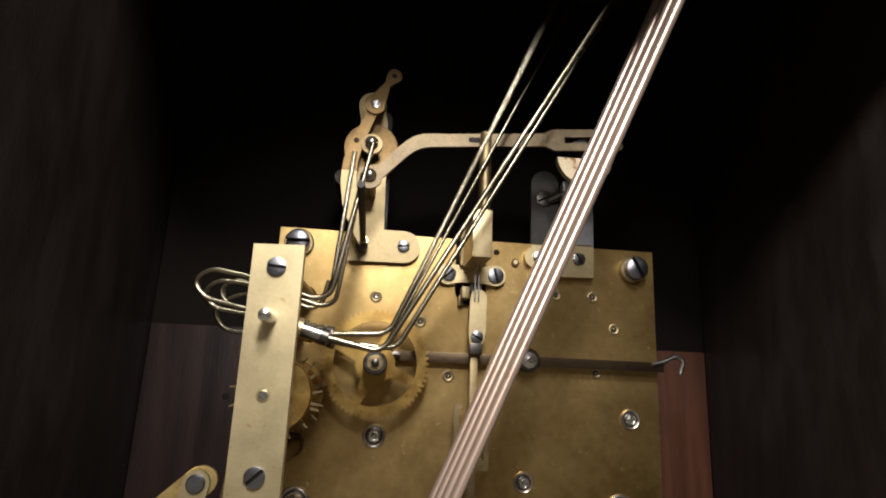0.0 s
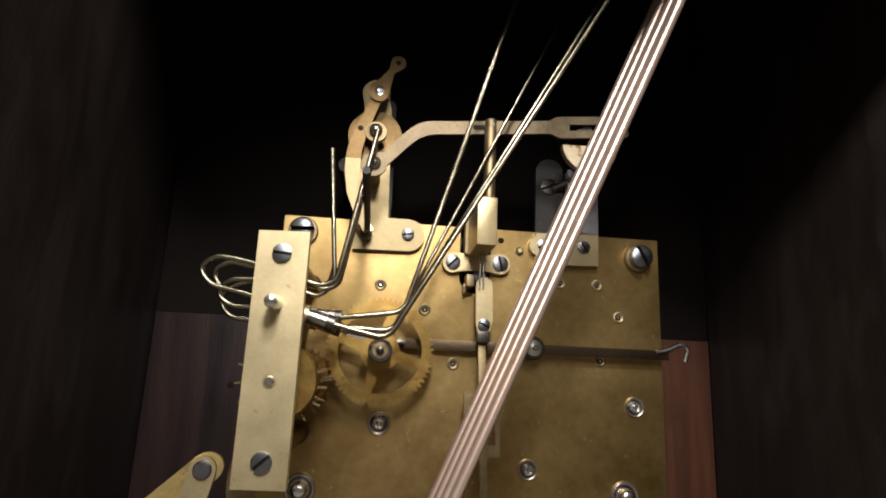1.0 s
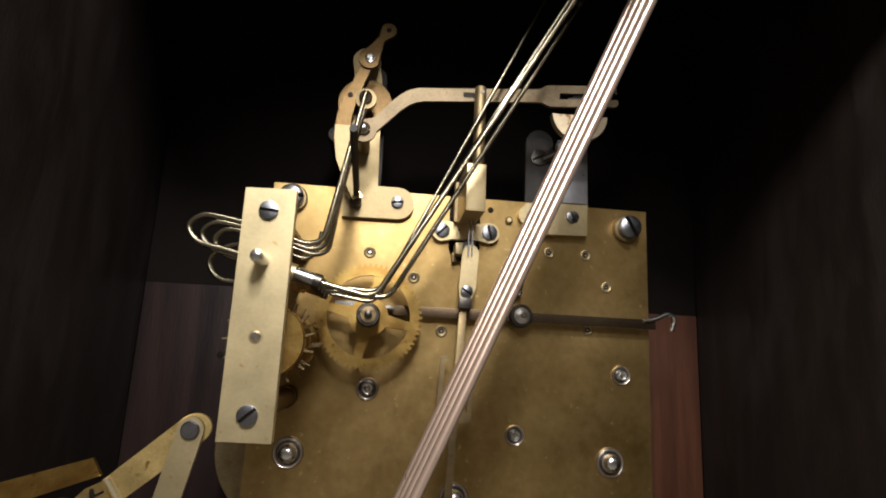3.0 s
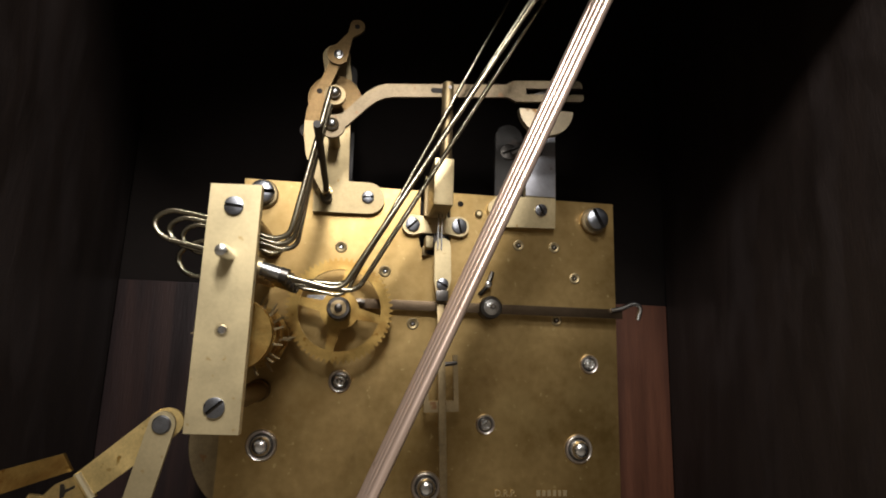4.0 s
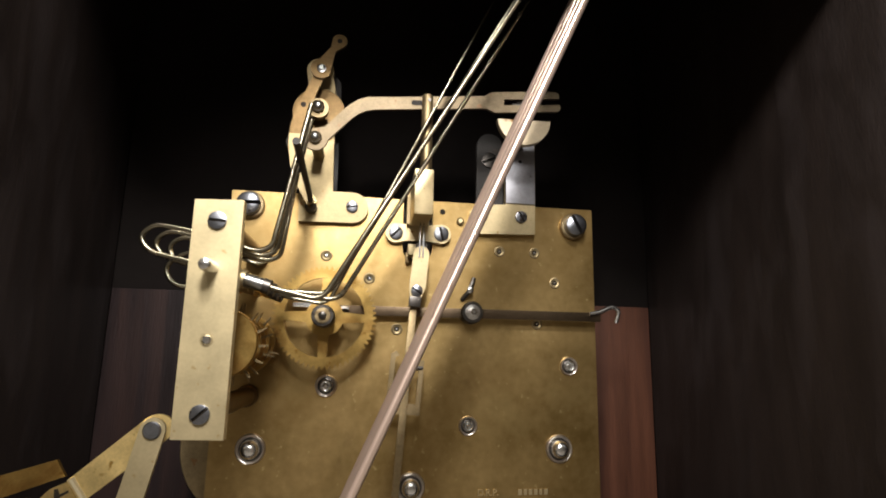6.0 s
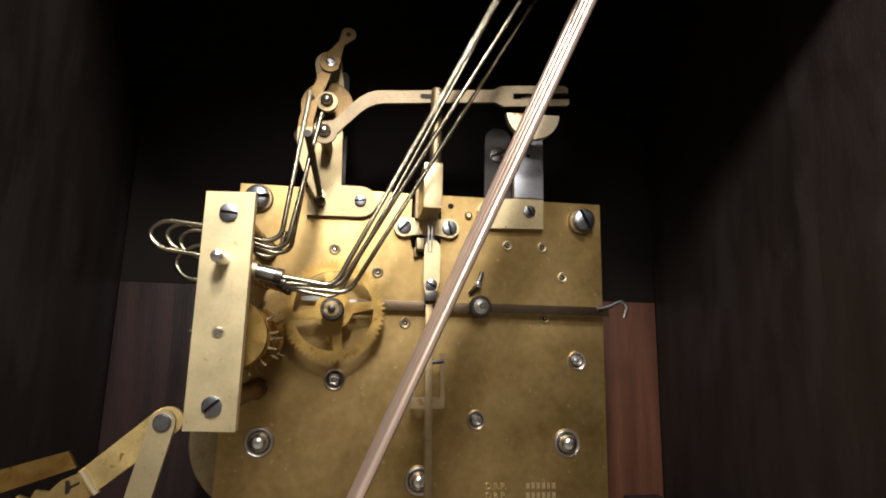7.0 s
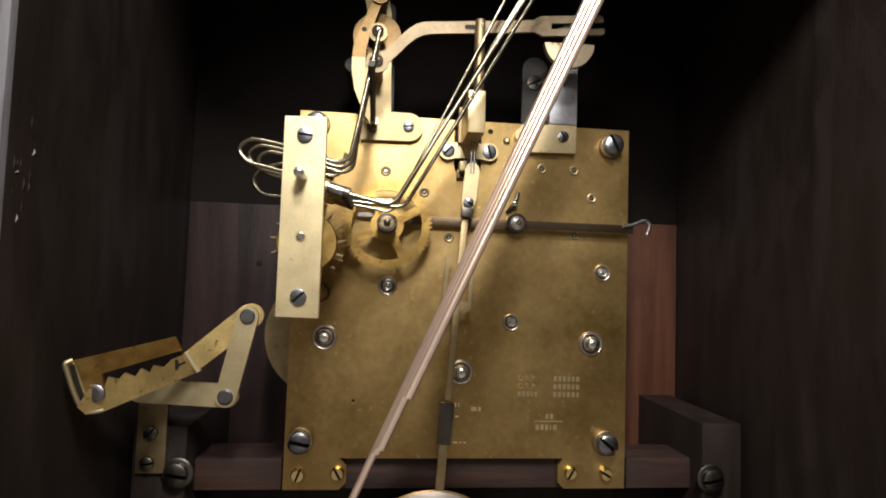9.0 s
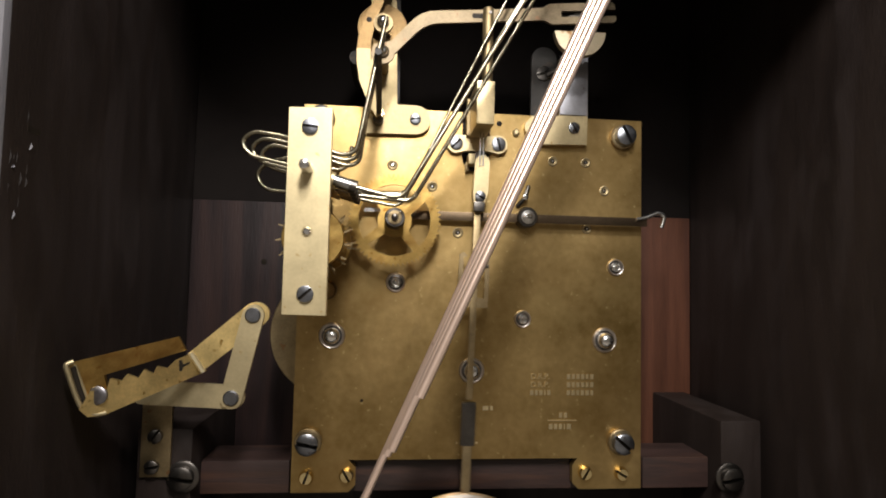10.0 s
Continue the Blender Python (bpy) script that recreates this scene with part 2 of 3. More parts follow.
def tube(bm, points, r, n=10):
    """A wire of radius r along points."""
    pts = [Vector(p) for p in points]
    rings, side = [], None
    for i, p in enumerate(pts):
        d = (pts[min(i + 1, len(pts) - 1)] - pts[max(i - 1, 0)]).normalized()
        side = (d.orthogonal() if side is None else side - d * side.dot(d)).normalized()
        up = d.cross(side)
        rings.append([bm.verts.new(p + (side * math.cos(TAU * k / n) + up * math.sin(TAU * k / n)) * r) for k in range(n)])
    for a, b in zip(rings, rings[1:]):
        for k in range(n):
            bm.faces.new((a[k], a[(k + 1) % n], b[(k + 1) % n], b[k]))
    bm.faces.new(rings[0][::-1])
    bm.faces.new(rings[-1])
    return bm


def head_mesh(bm, x, y, z, r, h, slot_angle, slot=0.17, dome=0.22, n=26):
    """A slotted screw head that stands h out of the face y towards the viewer; the slot is cut in."""
    w = r * slot
    ang = radians(slot_angle)
    ca, sa = math.cos(ang), math.sin(ang)

    def put(u, v, d):
        return bm.verts.new((x + u * ca - v * sa, y - d, z + u * sa + v * ca))

    lathe(bm, (x, y, z), [(r * 0.98, 0.0), (r, -h * 0.3), (r * 0.96, -h * 0.35)], n)
    bm.faces.ensure_lookup_table()
    bm.faces[-1].material_index = 1
    for sgn in (1, -1):
        a0 = math.asin(w / r)
        angles = [a0 + (math.pi - 2 * a0) * k / 14 for k in range(15)]
        low = [put(r * math.cos(a), sgn * r * math.sin(a), h * 0.3) for a in angles]
        mid = [put(r * math.cos(a), sgn * r * math.sin(a), h * (1 - dome * 0.6)) for a in angles]
        k = 0.78
        a1 = math.asin(w / (r * k))
        ang2 = [a1 + (math.pi - 2 * a1) * j / 14 for j in range(15)]
        top = [put(r * k * math.cos(a), sgn * r * k * math.sin(a), h) for a in ang2]
        for a, b in ((low, mid), (mid, top)):
            for j in range(14):
                bm.faces.new((a[j], a[j + 1], b[j + 1], b[j]))
        bm.faces.new(top)
        bm.faces.new((low[0], mid[0], top[0], top[-1], mid[-1], low[-1]))
    return bm


def screw(parent, x, y, z, r, h, slot_angle, mat=None, name="screw", label=""):
    ob = part(name, head_mesh(bmesh.new(), x, y, z, r, h, slot_angle, dome=0.9 if mat is BRIGHT_BRASS else 0.3), mat or BLUED, parent, label)
    ob.data.materials.append(HOLE)
    return ob


# ---- the case: dark wooden box, open towards the viewer ----
X0, X1, Y0, Y1, ZB, ZT = -5.6, 18.4, -8.3, 5.0, -8.0, 29.0


def setting(name, bm, mat, label, bevel=0.0):
    return tagged(part(name, bm, mat, None, label, bevel=bevel), kind="structure")


setting("wall_left", box(bmesh.new(), X0 - 1.4, X0, -7.42, Y1, ZB, ZT), DARK_WOOD, "dark stained wooden side panel of the clock case", 0.05)
setting("trim", box(bmesh.new(), X0 - 1.4, X0 + 0.01, -7.7, -7.425, ZB, ZT), BARE_WOOD, "worn pale bare edge of the side panel", 0.04)
setting("wall_right", box(bmesh.new(), X1, X1 + 1.4, Y0, Y1, ZB, ZT), DARK_WOOD, "dark stained wooden side panel of the clock case", 0.05)
setting("wall_back", box(bmesh.new(), X0 - 1.4, X1 + 1.4, Y1 + 0.31, Y1 + 1.2, ZB, ZT), DEPTH_BLACK, "near-black board standing in for the dark depth of the case")
panel = setting("panel", box(bmesh.new(), X0 + 0.01, 6.4, Y1 + 0.01, Y1 + 0.3, ZB, 11.4), SHADED_WOOD, "left half of the wooden board behind the movement, shade put into its purplish brown", 0.03)
setting("panel", box(bmesh.new(), 6.42, X1 - 0.01, Y1 + 0.01, Y1 + 0.3, ZB, 11.3), RED_WOOD, "red-brown wooden board behind the movement", 0.03)
part("nail_hole", lathe(bmesh.new(), (-2.3, Y1 + 0.004, 8.6), [(0.14, 0), (0.1, -0.003)], 12), HOLE, panel)
setting("floor", box(bmesh.new(), X0 - 1.4, X1 + 1.4, Y0 - 0.2, Y1 + 1.2, ZB - 1.9, ZB - 0.01), DARK_WOOD, "dark wooden base board of the case")
setting("ceiling", box(bmesh.new(), X0 - 1.4, X1 + 1.4, Y0, Y1 + 1.2, ZT + 0.01, ZT + 1.4), DARK_WOOD, "dark wooden top of the case")


def header():
    """The unseen top of the case's opening; its lower edge is stepped to place the lamp's shadow."""
    cx, half = (X0 + X1) / 2, (X1 - X0) / 2
    low = []
    for k in range(49):
        u = -1 + 2 * k / 48
        x = cx + u * half
        low.append((x, 20.85 + 1.58 / (1 + math.exp((x - 11.6) / 0.45)) + 3.6 / (1 + math.exp((x + 2.3) / 0.4))))
    return sheet(bmesh.new(), low + [(X1, ZT), (X0, ZT)], Y0 + 0.02, Y0 + 0.5)


setting("wall_front", header(), DARK_WOOD, "unseen dark wooden header, its lower edge stepped to shape the shadow in the case")

# splintered old hinge recess on the left panel
random.seed(4)
bm = bmesh.new()
for k in range(9):
    z, y = 9.2 + random.random() * 2.6, -7.25 + random.random() * 0.75
    h, w = 0.1 + 0.35 * random.random(), 0.02 + 0.05 * random.random()
    bm2 = [bm.verts.new(c) for c in ((X0 + 0.002, y, z), (X0 + 0.015 + 0.03 * random.random(), y + w * 0.5, z + h * 0.5), (X0 + 0.002, y + w, z + h * 0.2), (X0 + 0.002, y + w * 0.4, z + h))]
    bm.faces.new((bm2[0], bm2[1], bm2[3]))
    bm.faces.new((bm2[0], bm2[2], bm2[1]))
    bm.faces.new((bm2[2], bm2[3], bm2[1]))
    bm.faces.new((bm2[0], bm2[3], bm2[2]))
part("splinters", bm, DARK_WOOD, bpy.data.objects["wall_left"], "splintered wood round an old hinge recess", smooth=False)
bm = bmesh.new()
for y, z, h, w in ((-6.5, 10.95, 0.22, 0.12), (-6.95, 9.15, 0.26, 0.06), (-7.1, 10.4, 0.08, 0.16)):
    c = [bm.verts.new(p) for p in ((X0 + 0.001, y, z), (X0 + 0.001, y + w, z + 0.25 * h), (X0 + 0.001, y + 0.7 * w, z + h), (X0 + 0.05, y + 0.5 * w, z + 0.5 * h))]
    for a, b in ((0, 1), (1, 2), (2, 0)):
        bm.faces.new((c[a], c[b], c[3]))
    bm.faces.new(c[:3])
part("chip", bm, BARE_WOOD, bpy.data.objects["wall_left"], "pale chips of bare wood", smooth=False)
part("recess", box(bmesh.new(), X0 - 0.01, X0 + 0.006, -6.6, -6.1, 11.43, 11.58), HOLE, bpy.data.objects["wall_left"])

# the unseen room round it, added to bounce the fill light
for nm, b in (("wall_room_left", (-160, -150, -200, 60, -10, 240)), ("wall_room_right", (160, 170, -200, 60, -10, 240)),
              ("wall_room_behind", (-160, 170, -210, -200, -10, 240)), ("wall_room_front", (-160, 170, 60, 70, -10, 240)),
              ("ceiling_room", (-160, 170, -210, 70, 240.2, 250)), ("floor_room", (-160, 170, -210, 70, -20, -9.95))):
    setting(nm, box(bmesh.new(), *b), PLASTER, "plain plastered surface of the unseen room, bouncing fill light")

# ---- seat board ----
seat = thing("seat_board", (6.5, 0.3, -1.5), "dark stained wooden seat frame carrying the movement", "seat board")
part("front_rail", box(bmesh.new(), -3.2, 0.0, 0.25, 2.2, -0.1, 1.1), SEAT_WOOD, seat, bevel=0.06)
part("front_rail", box(bmesh.new(), 0.02, 13.68, 0.35, 2.2, -0.1, 1.05), SEAT_WOOD, seat, bevel=0.06)
part("front_rail", box(bmesh.new(), 13.7, 16.44, 0.25, 2.2, -0.1, 1.1), SEAT_WOOD, seat, bevel=0.06)
part("side_rail", box(bmesh.new(), 16.45, 18.1, -0.6, 5.0, -1.5, 2.72), DARK_WOOD, seat, "black stained wooden rail", bevel=0.08)
part("side_rail", box(bmesh.new(), -5.1, -3.25, -0.6, 5.0, -1.5, 2.5), DARK_WOOD, seat, "black stained wooden rail", bevel=0.08)
part("rail", box(bmesh.new(), -5.58, 18.38, 2.25, 4.9, -1.5, -0.2), DARK_WOOD, seat, bevel=0.05)
for x, z in ((-3.5, 0.85), (16.75, 0.6)):
    w = part("washer", lathe(bmesh.new(), (x, -0.6, z), [(0.56, 0), (0.56, -0.1), (0.5, -0.14), (0.3, -0.14)]), DARK_STEEL, seat)
    screw(w, x, -0.7, z, 0.42, 0.3, -8 if x < 0 else 10, DARK_STEEL)

# ---- the movement ----
mov = thing("clock_movement", (6.75, 0.2, 0.0), "brass clock movement with its back plate, levers and chime train", "clock movement")


def back_plate():
    bm = bmesh.new()
    notch = [(6.2, 14.55), (6.2, 12.75)] + arc(6.75, 12.75, 0.55, 180, 360, 10) + [(7.3, 14.55)]
    outline = [(0.1, 14.55), (0.1, 0.0), (2.2, 0.0), (2.45, 0.25), (2.45, 0.9), (2.2, 1.17), (10.95, 1.17), (10.75, 0.9), (10.75, 0.25), (11.0, 0.0), (13.5, 0.0), (13.5, 14.55)]
    return sheet(bm, outline + notch[::-1], 0.0, 0.3)


plate = part("back_plate", back_plate(), PLATE, mov, "large flat brass back plate with tarnish spots", bevel=0.025)
# dark sheet added behind the notch to give its shade
part("notch_shade", box(bmesh.new(), 5.9, 7.6, 0.9, 1.0, 11.9, 14.4), HOLE, mov)

# pillars hold the hidden front plate
part("front_plate", box(bmesh.new(), 0.1, 13.5, 3.9, 4.15, 1.2, 14.5), OLD_BRASS, mov, bevel=0.02)
for x, z in ((0.75, 14.0), (12.69, 13.8), (0.69, 1.86), (12.63, 1.81)):
    part("pillar", lathe(bmesh.new(), (x, 0, z), [(0.38, 0.3), (0.38, 3.9)], 20), OLD_BRASS, mov)
part("spring_barrel", lathe(bmesh.new(), (1.42, 0, 5.75), [(0.5, 0.31), (0.5, 0.8), (2.42, 0.8), (2.45, 0.85), (2.45, 2.9), (2.4, 3.0)], 56), OLD_BRASS, mov)
part("spring_barrel", lathe(bmesh.new(), (11.96, 0, 5.71), [(0.5, 0.31), (0.5, 0.8), (1.45, 0.8), (1.45, 3.0)], 40), OLD_BRASS, mov)

# pivots in the plate: a countersunk ring, a dark well and the steel end of the arbor
for x, z in ((3.51, 12.33), (5.06, 11.56), (9.83, 12.75), (11.18, 12.75), (11.95, 11.64), (6.1, 9.79), (11.24, 10.1)):
    p = part("bush", lathe(bmesh.new(), (x, 0, z), [(0.21, 0.01), (0.2, -0.03), (0.16, -0.045), (0.1, -0.012)], 22), AGED_BRASS, plate)
    part("well", lathe(bmesh.new(), (x, -0.014, z), [(0.09, 0), (0.085, -0.003)], 16), HOLE, plate)
    part("pivot", lathe(bmesh.new(), (x, -0.014, z), [(0.055, 0), (0.04, -0.03)], 12), STEEL, plate)
def ring_profile(r):
    return [(r, 0.01), (r * 0.97, -0.05), (r * 0.9, -0.08), (r * 0.8, -0.06), (r * 0.74, -0.015)]


for x, z, r in ((3.75, 7.81, 0.38), (8.70, 6.5, 0.34), (12.43, 8.6, 0.34)):
    part("bush", lathe(bmesh.new(), (x, 0, z), ring_profile(r), 32), PALE_METAL, plate)
    part("sink", lathe(bmesh.new(), (x, -0.018, z), [(r * 0.75, 0), (r * 0.72, -0.008)], 24), DARK_STEEL, plate)
    part("collar", lathe(bmesh.new(), (x, -0.02, z), [(r * 0.58, 0), (r * 0.56, -0.08), (r * 0.44, -0.12), (r * 0.3, -0.08)], 24), STEEL, plate)
    part("pivot", lathe(bmesh.new(), (x, -0.06, z), [(r * 0.25, 0), (r * 0.25, -0.08), (r * 0.12, -0.13)], 14), STEEL, plate)
for x, z in ((1.42, 5.76), (12.0, 5.72), (6.74, 4.5)):
    part("washer", lathe(bmesh.new(), (x, 0, z), ring_profile(0.5), 36), PALE_METAL, plate)
    part("sink", lathe(bmesh.new(), (x, -0.018, z), [(0.38, 0), (0.37, -0.01)], 24), DARK_STEEL, plate)
    part("winding_arbor", lathe(bmesh.new(), (x, -0.02, z), [(0.31, 0), (0.31, -0.16), (0.28, -0.26), (0.21, -0.35), (0.1, -0.4)], 24), STEEL, plate, "domed steel arbor end")
# small holes and a pin
part("hole", lathe(bmesh.new(), (7.66, -0.004, 14.16), [(0.11, 0), (0.1, -0.002)], 14), HOLE, plate)
part("pin", lathe(bmesh.new(), (8.32, 0, 13.82), [(0.14, 0), (0.14, -0.1), (0.08, -0.16)], 16), BRASS, plate)
part("hole", lathe(bmesh.new(), (2.6, -0.004, 3.35), [(0.06, 0), (0.05, -0.002)], 12), HOLE, plate)
part("hole", lathe(bmesh.new(), (7.72, -0.004, 12.9), [(0.05, 0), (0.045, -0.002)], 12), HOLE, plate)
# corner screws on brass collars, and the screws of the feet
for x, z, a in ((12.68, 13.83, -62), (0.78, 14.0, 2), (0.69, 1.86, -12), (12.63, 1.81, -40)):
    part("collar", lathe(bmesh.new(), (x, 0, z), [(0.5, 0), (0.5, -0.16), (0.46, -0.2), (0.3, -0.2)], 30), OLD_BRASS, plate)
    screw(plate, x, -0.2, z, 0.40, 0.36, a)
for x, z, a in ((0.66, 0.58, 70), (2.13, 0.64, -60), (11.23, 0.64, 60), (12.68, 0.59, -30)):
    screw(plate, x, 0, z, 0.27, 0.24, a, BRIGHT_BRASS)


def text(body, x, z, size, parent, name="stamped_text"):
    cu = bpy.data.curves.new(name, "FONT")
    cu.body, cu.size, cu.extrude = body, size * CM, 0.00025
    tmp = bpy.data.objects.new(name, cu)
    scene.collection.objects.link(tmp)
    bpy.context.view_layer.update()
    me = bpy.data.meshes.new_from_object(tmp.evaluated_get(bpy.context.evaluated_depsgraph_get()))
    bpy.data.objects.remove(tmp)
    me.materials.append(STAMP_GLINT)
    ob = new(name, me)
    ob.parent = parent
    ob.matrix_basis = Matrix.Translation((Vector((x, -0.012, z)) - ORIGIN[parent.name]) * CM) @ pose(0, 0, 0, 90, 0, 0)
    return ob


def stamped_bars(x, z, widths, h):
    """Numbers that cannot be read: a row of small bars."""
    bm = bmesh.new()
    for w in widths:
        box(bm, x, x + w, -0.025, 0.002, z, z + h)
        x += w + 0.07
    return part("stamped_number", bm, STAMP_GLINT, plate, kind="stuff")


for k, (word, row) in enumerate((("D.R.P.", 0), ("D.R.P.", 1))):
    text(word, 9.05, 4.2 - 0.31 * k, 0.3, plate)
    stamped_bars(10.5, 4.2 - 0.31 * k, (0.13, 0.11, 0.12, 0.12, 0.1, 0.13), 0.19)
stamped_bars(9.05, 3.58, (0.12, 0.1, 0.12, 0.05, 0.12), 0.19)
stamped_bars(10.5, 3.58, (0.12, 0.12, 0.11, 0.12, 0.13, 0.1), 0.19)
stamped_bars(10.2, 2.72, (0.12, 0.12), 0.19)
stamped_bars(9.75, 2.6, (1.15,), 0.035)
stamped_bars(9.8, 2.28, (0.14, 0.12, 0.12, 0.05, 0.16), 0.2)
stamped_bars(6.45, 3.15, (0.16, 0.05), 0.16)
stamped_bars(6.4, 2.75, (0.1, 0.14), 0.07)
stamped_bars(7.2, 3.0, (0.22, 0.1), 0.16)
stamped_bars(6.2, 1.75, (0.05, 0.0, 0.05, 0.2, 0.08, 0.1), 0.06)

# ---- suspension cock and its post ----
cock = part("suspension_cock", box(bmesh.new(), 6.39, 7.01, -2.42, -0.6, 13.42, 14.96), BRASS, mov, "square brass suspension block", bevel=0.03)
part("cock_neck", box(bmesh.new(), 6.3, 7.1, -0.6, -0.2, 13.5, 14.9), OLD_BRASS, cock)
bm = bmesh.new()
sheet(bm, arc(7.58, 13.25, 0.36, -90, 90) + [(7.2, 13.55), (6.3, 13.55)] + arc(5.93, 13.22, 0.36, 90, 270) + [(6.3, 12.95), (7.2, 12.95)], -0.3, -0.005)
part("bridge", bm, BRASS, cock, bevel=0.02)
screw(cock, 5.93, -0.3, 13.22, 0.25, 0.11, 45)
screw(cock, 7.58, -0.3, 13.25, 0.27, 0.11, 105)
post = part("regulator_post", lathe(bmesh.new(), (6.76, -2.24, 0), [(0.19, 14.96), (0.19, 17.6), (0.16, 17.65)], 22, "Z"), OLD_BRASS, mov, "round upright brass post")
part("pin", lathe(bmesh.new(), (6.8, -2.4, 17.42), [(0.06, 0), (0.06, -0.045)], 12), DARK_STEEL, post)
for x in (6.7, 6.82):
    part("suspension_spring", box(bmesh.new(), x, x + 0.05, -1.2, -1.18, 12.2, 13.5), COLLAR_STEEL, cock)

part("spring_clamp", box(bmesh.new(), 6.36, 6.62, -0.75, -0.2, 12.35, 12.75), PALE_BRASS, cock, bevel=0.03)
part("spring_clamp", box(bmesh.new(), 6.32, 6.46, -0.3, 0.4, 12.15, 12.5), OLD_BRASS, cock, bevel=0.02)
part("crutch_arbor", lathe(bmesh.new(), (6.85, 0, 12.75), [(0.2, -0.45), (0.22, -0.4), (0.22, 0.8)], 18), DARK_STEEL, cock)

# ---- left upright with the disc, levers and the long arm ----
up = bmesh.new()
sheet(up, [(2.48, 13.47), (4.45, 13.5)] + arc(4.35, 14.06, 0.56, -90, 90) + [(3.62, 14.62), (3.5, 18.6)] + arc(2.92, 19.25, 0.5, -20, 200, 16) + [(2.6, 18.3), (2.45, 14.6)], -0.3, -0.005)
upright = part("left_upright", up, AGED_BRASS, mov, "upright brass bracket with a rounded foot", bevel=0.02)
screw(upright, 4.33, -0.3, 14.08, 0.21, 0.1, 8)
back_up = bmesh.new()
sheet(back_up, [(2.9, 14.2), (2.9, 19.1)] + arc(3.3, 19.1, 0.36, 180, 0, 8) + [(3.72, 14.2)], 0.5, 0.65)
part("rear_upright", back_up, BLACKENED, mov)
part("knob", lathe(bmesh.new(), (1.95, 0, 16.9), [(0.3, 1.0), (0.32, 1.05), (0.32, 3.9)], 20), BLACKENED, mov)
disc = part("disc", lathe(bmesh.new(), (2.98, -1.0, 17.5), [(0.93, 0.6), (0.95, 0.57), (0.95, 0.5), (0.93, 0.47)], 44), SHADED_BROWN_BRASS, mov, "round brown tarnished brass disc")
part("arbor", lathe(bmesh.new(), (2.98, -1.0, 17.5), [(0.3, 0.6), (0.3, 0.7)], 20), OLD_BRASS, mov)
for (x, z), y in (((3.02, 17.35), -1.45), ((3.06, 15.93), -2.15)):
    st = part("stud", lathe(bmesh.new(), (x, 0, z), [(0.2, -0.3), (0.2, y + 0.45), (0.36, y + 0.4), (0.36, y + 0.2), (0.22, y + 0.18), (0.22, y + 0.05), (0.15, y - 0.02), (0.06, y - 0.06)], 24), OLD_BRASS, mov)
    part("nut", lathe(bmesh.new(), (x, 0, z), [(0.2, y + 0.17), (0.2, y + 0.02), (0.13, y - 0.03), (0.11, y - 0.1), (0.06, y - 0.13)], 20), COLLAR_STEEL, st)


def strip(points, y0, y1):
    """A flat strip from (x, z, width) stations."""
    left, right = [], []
    for i, (x, z, w) in enumerate(points):
        a, c = points[max(i - 1, 0)], points[min(i + 1, len(points) - 1)]
        d = Vector((c[0] - a[0], c[1] - a[1])).normalized() * (w / 2)
        left.append((x - d.y, z + d.x))
        right.append((x + d.y, z - d.x))
    return sheet(bmesh.new(), left + right[::-1], y0, y1)


LINK = [(2.98, 13.9, 0.28), (2.68, 14.5, 0.36), (2.44, 15.2, 0.46), (2.34, 15.9, 0.5), (2.34, 16.35, 0.5), (2.36, 16.7, 0.48), (2.48, 17.2, 0.44), (2.72, 17.9, 0.38), (3.02, 18.75, 0.36)]
ptr = part("curved_link", strip(LINK[4:], -1.2, -1.08), SHADED_BROWN_BRASS, mov, "curved flat brown brass link over the disc", bevel=0.015)
part("bright_end", strip(LINK[:5], -1.23, -1.1), AGED_BRASS, ptr, "paler lower end of the link", bevel=0.015)
bm = bmesh.new()
sheet(bm, arc(3.05, 18.82, 0.38, 140, 320, 10) + [(3.5, 19.5)] + arc(3.63, 19.92, 0.27, -60, 150, 8) + [(3.33, 19.66), (2.98, 19.2)], -1.22 - 0.1, -1.21)
tip = part("top_link", bm, SHADED_BROWN_BRASS, mov, "short flat brass link with a round eye", bevel=0.015)
part("rivet", lathe(bmesh.new(), (3.06, -1.32, 18.8), [(0.17, 0), (0.16, -0.04), (0.11, -0.05), (0.09, -0.09)], 18), COLLAR_STEEL, tip)
part("hole", lathe(bmesh.new(), (3.63, -1.325, 19.92), [(0.09, 0), (0.08, -0.002)], 12), HOLE, tip)
part("hole", lathe(bmesh.new(), (2.5, -1.205, 17.45), [(0.1, 0), (0.09, -0.002)], 12), HOLE, ptr)
part("foot_pin", lathe(bmesh.new(), (2.92, 0, 13.95), [(0.2, -0.3), (0.2, -0.7), (0.14, -0.75)], 18), DARK_STEEL, mov)
part("spring_clip", sheet(bmesh.new(), [(2.62, 14.1), (2.9, 13.85), (3.15, 14.05), (3.0, 14.3), (2.8, 14.35)], -0.85, -0.72), BRIGHT_BRASS, mov, bevel=0.02)
part("black_lever", tube(bmesh.new(), rounded([(2.95, -0.75, 14.0), (2.98, -2.0, 14.05), (3.04, -6.2, 14.18)], 0.2), 0.1, 8), BLACKENED, mov, "black steel lever pointing forward")


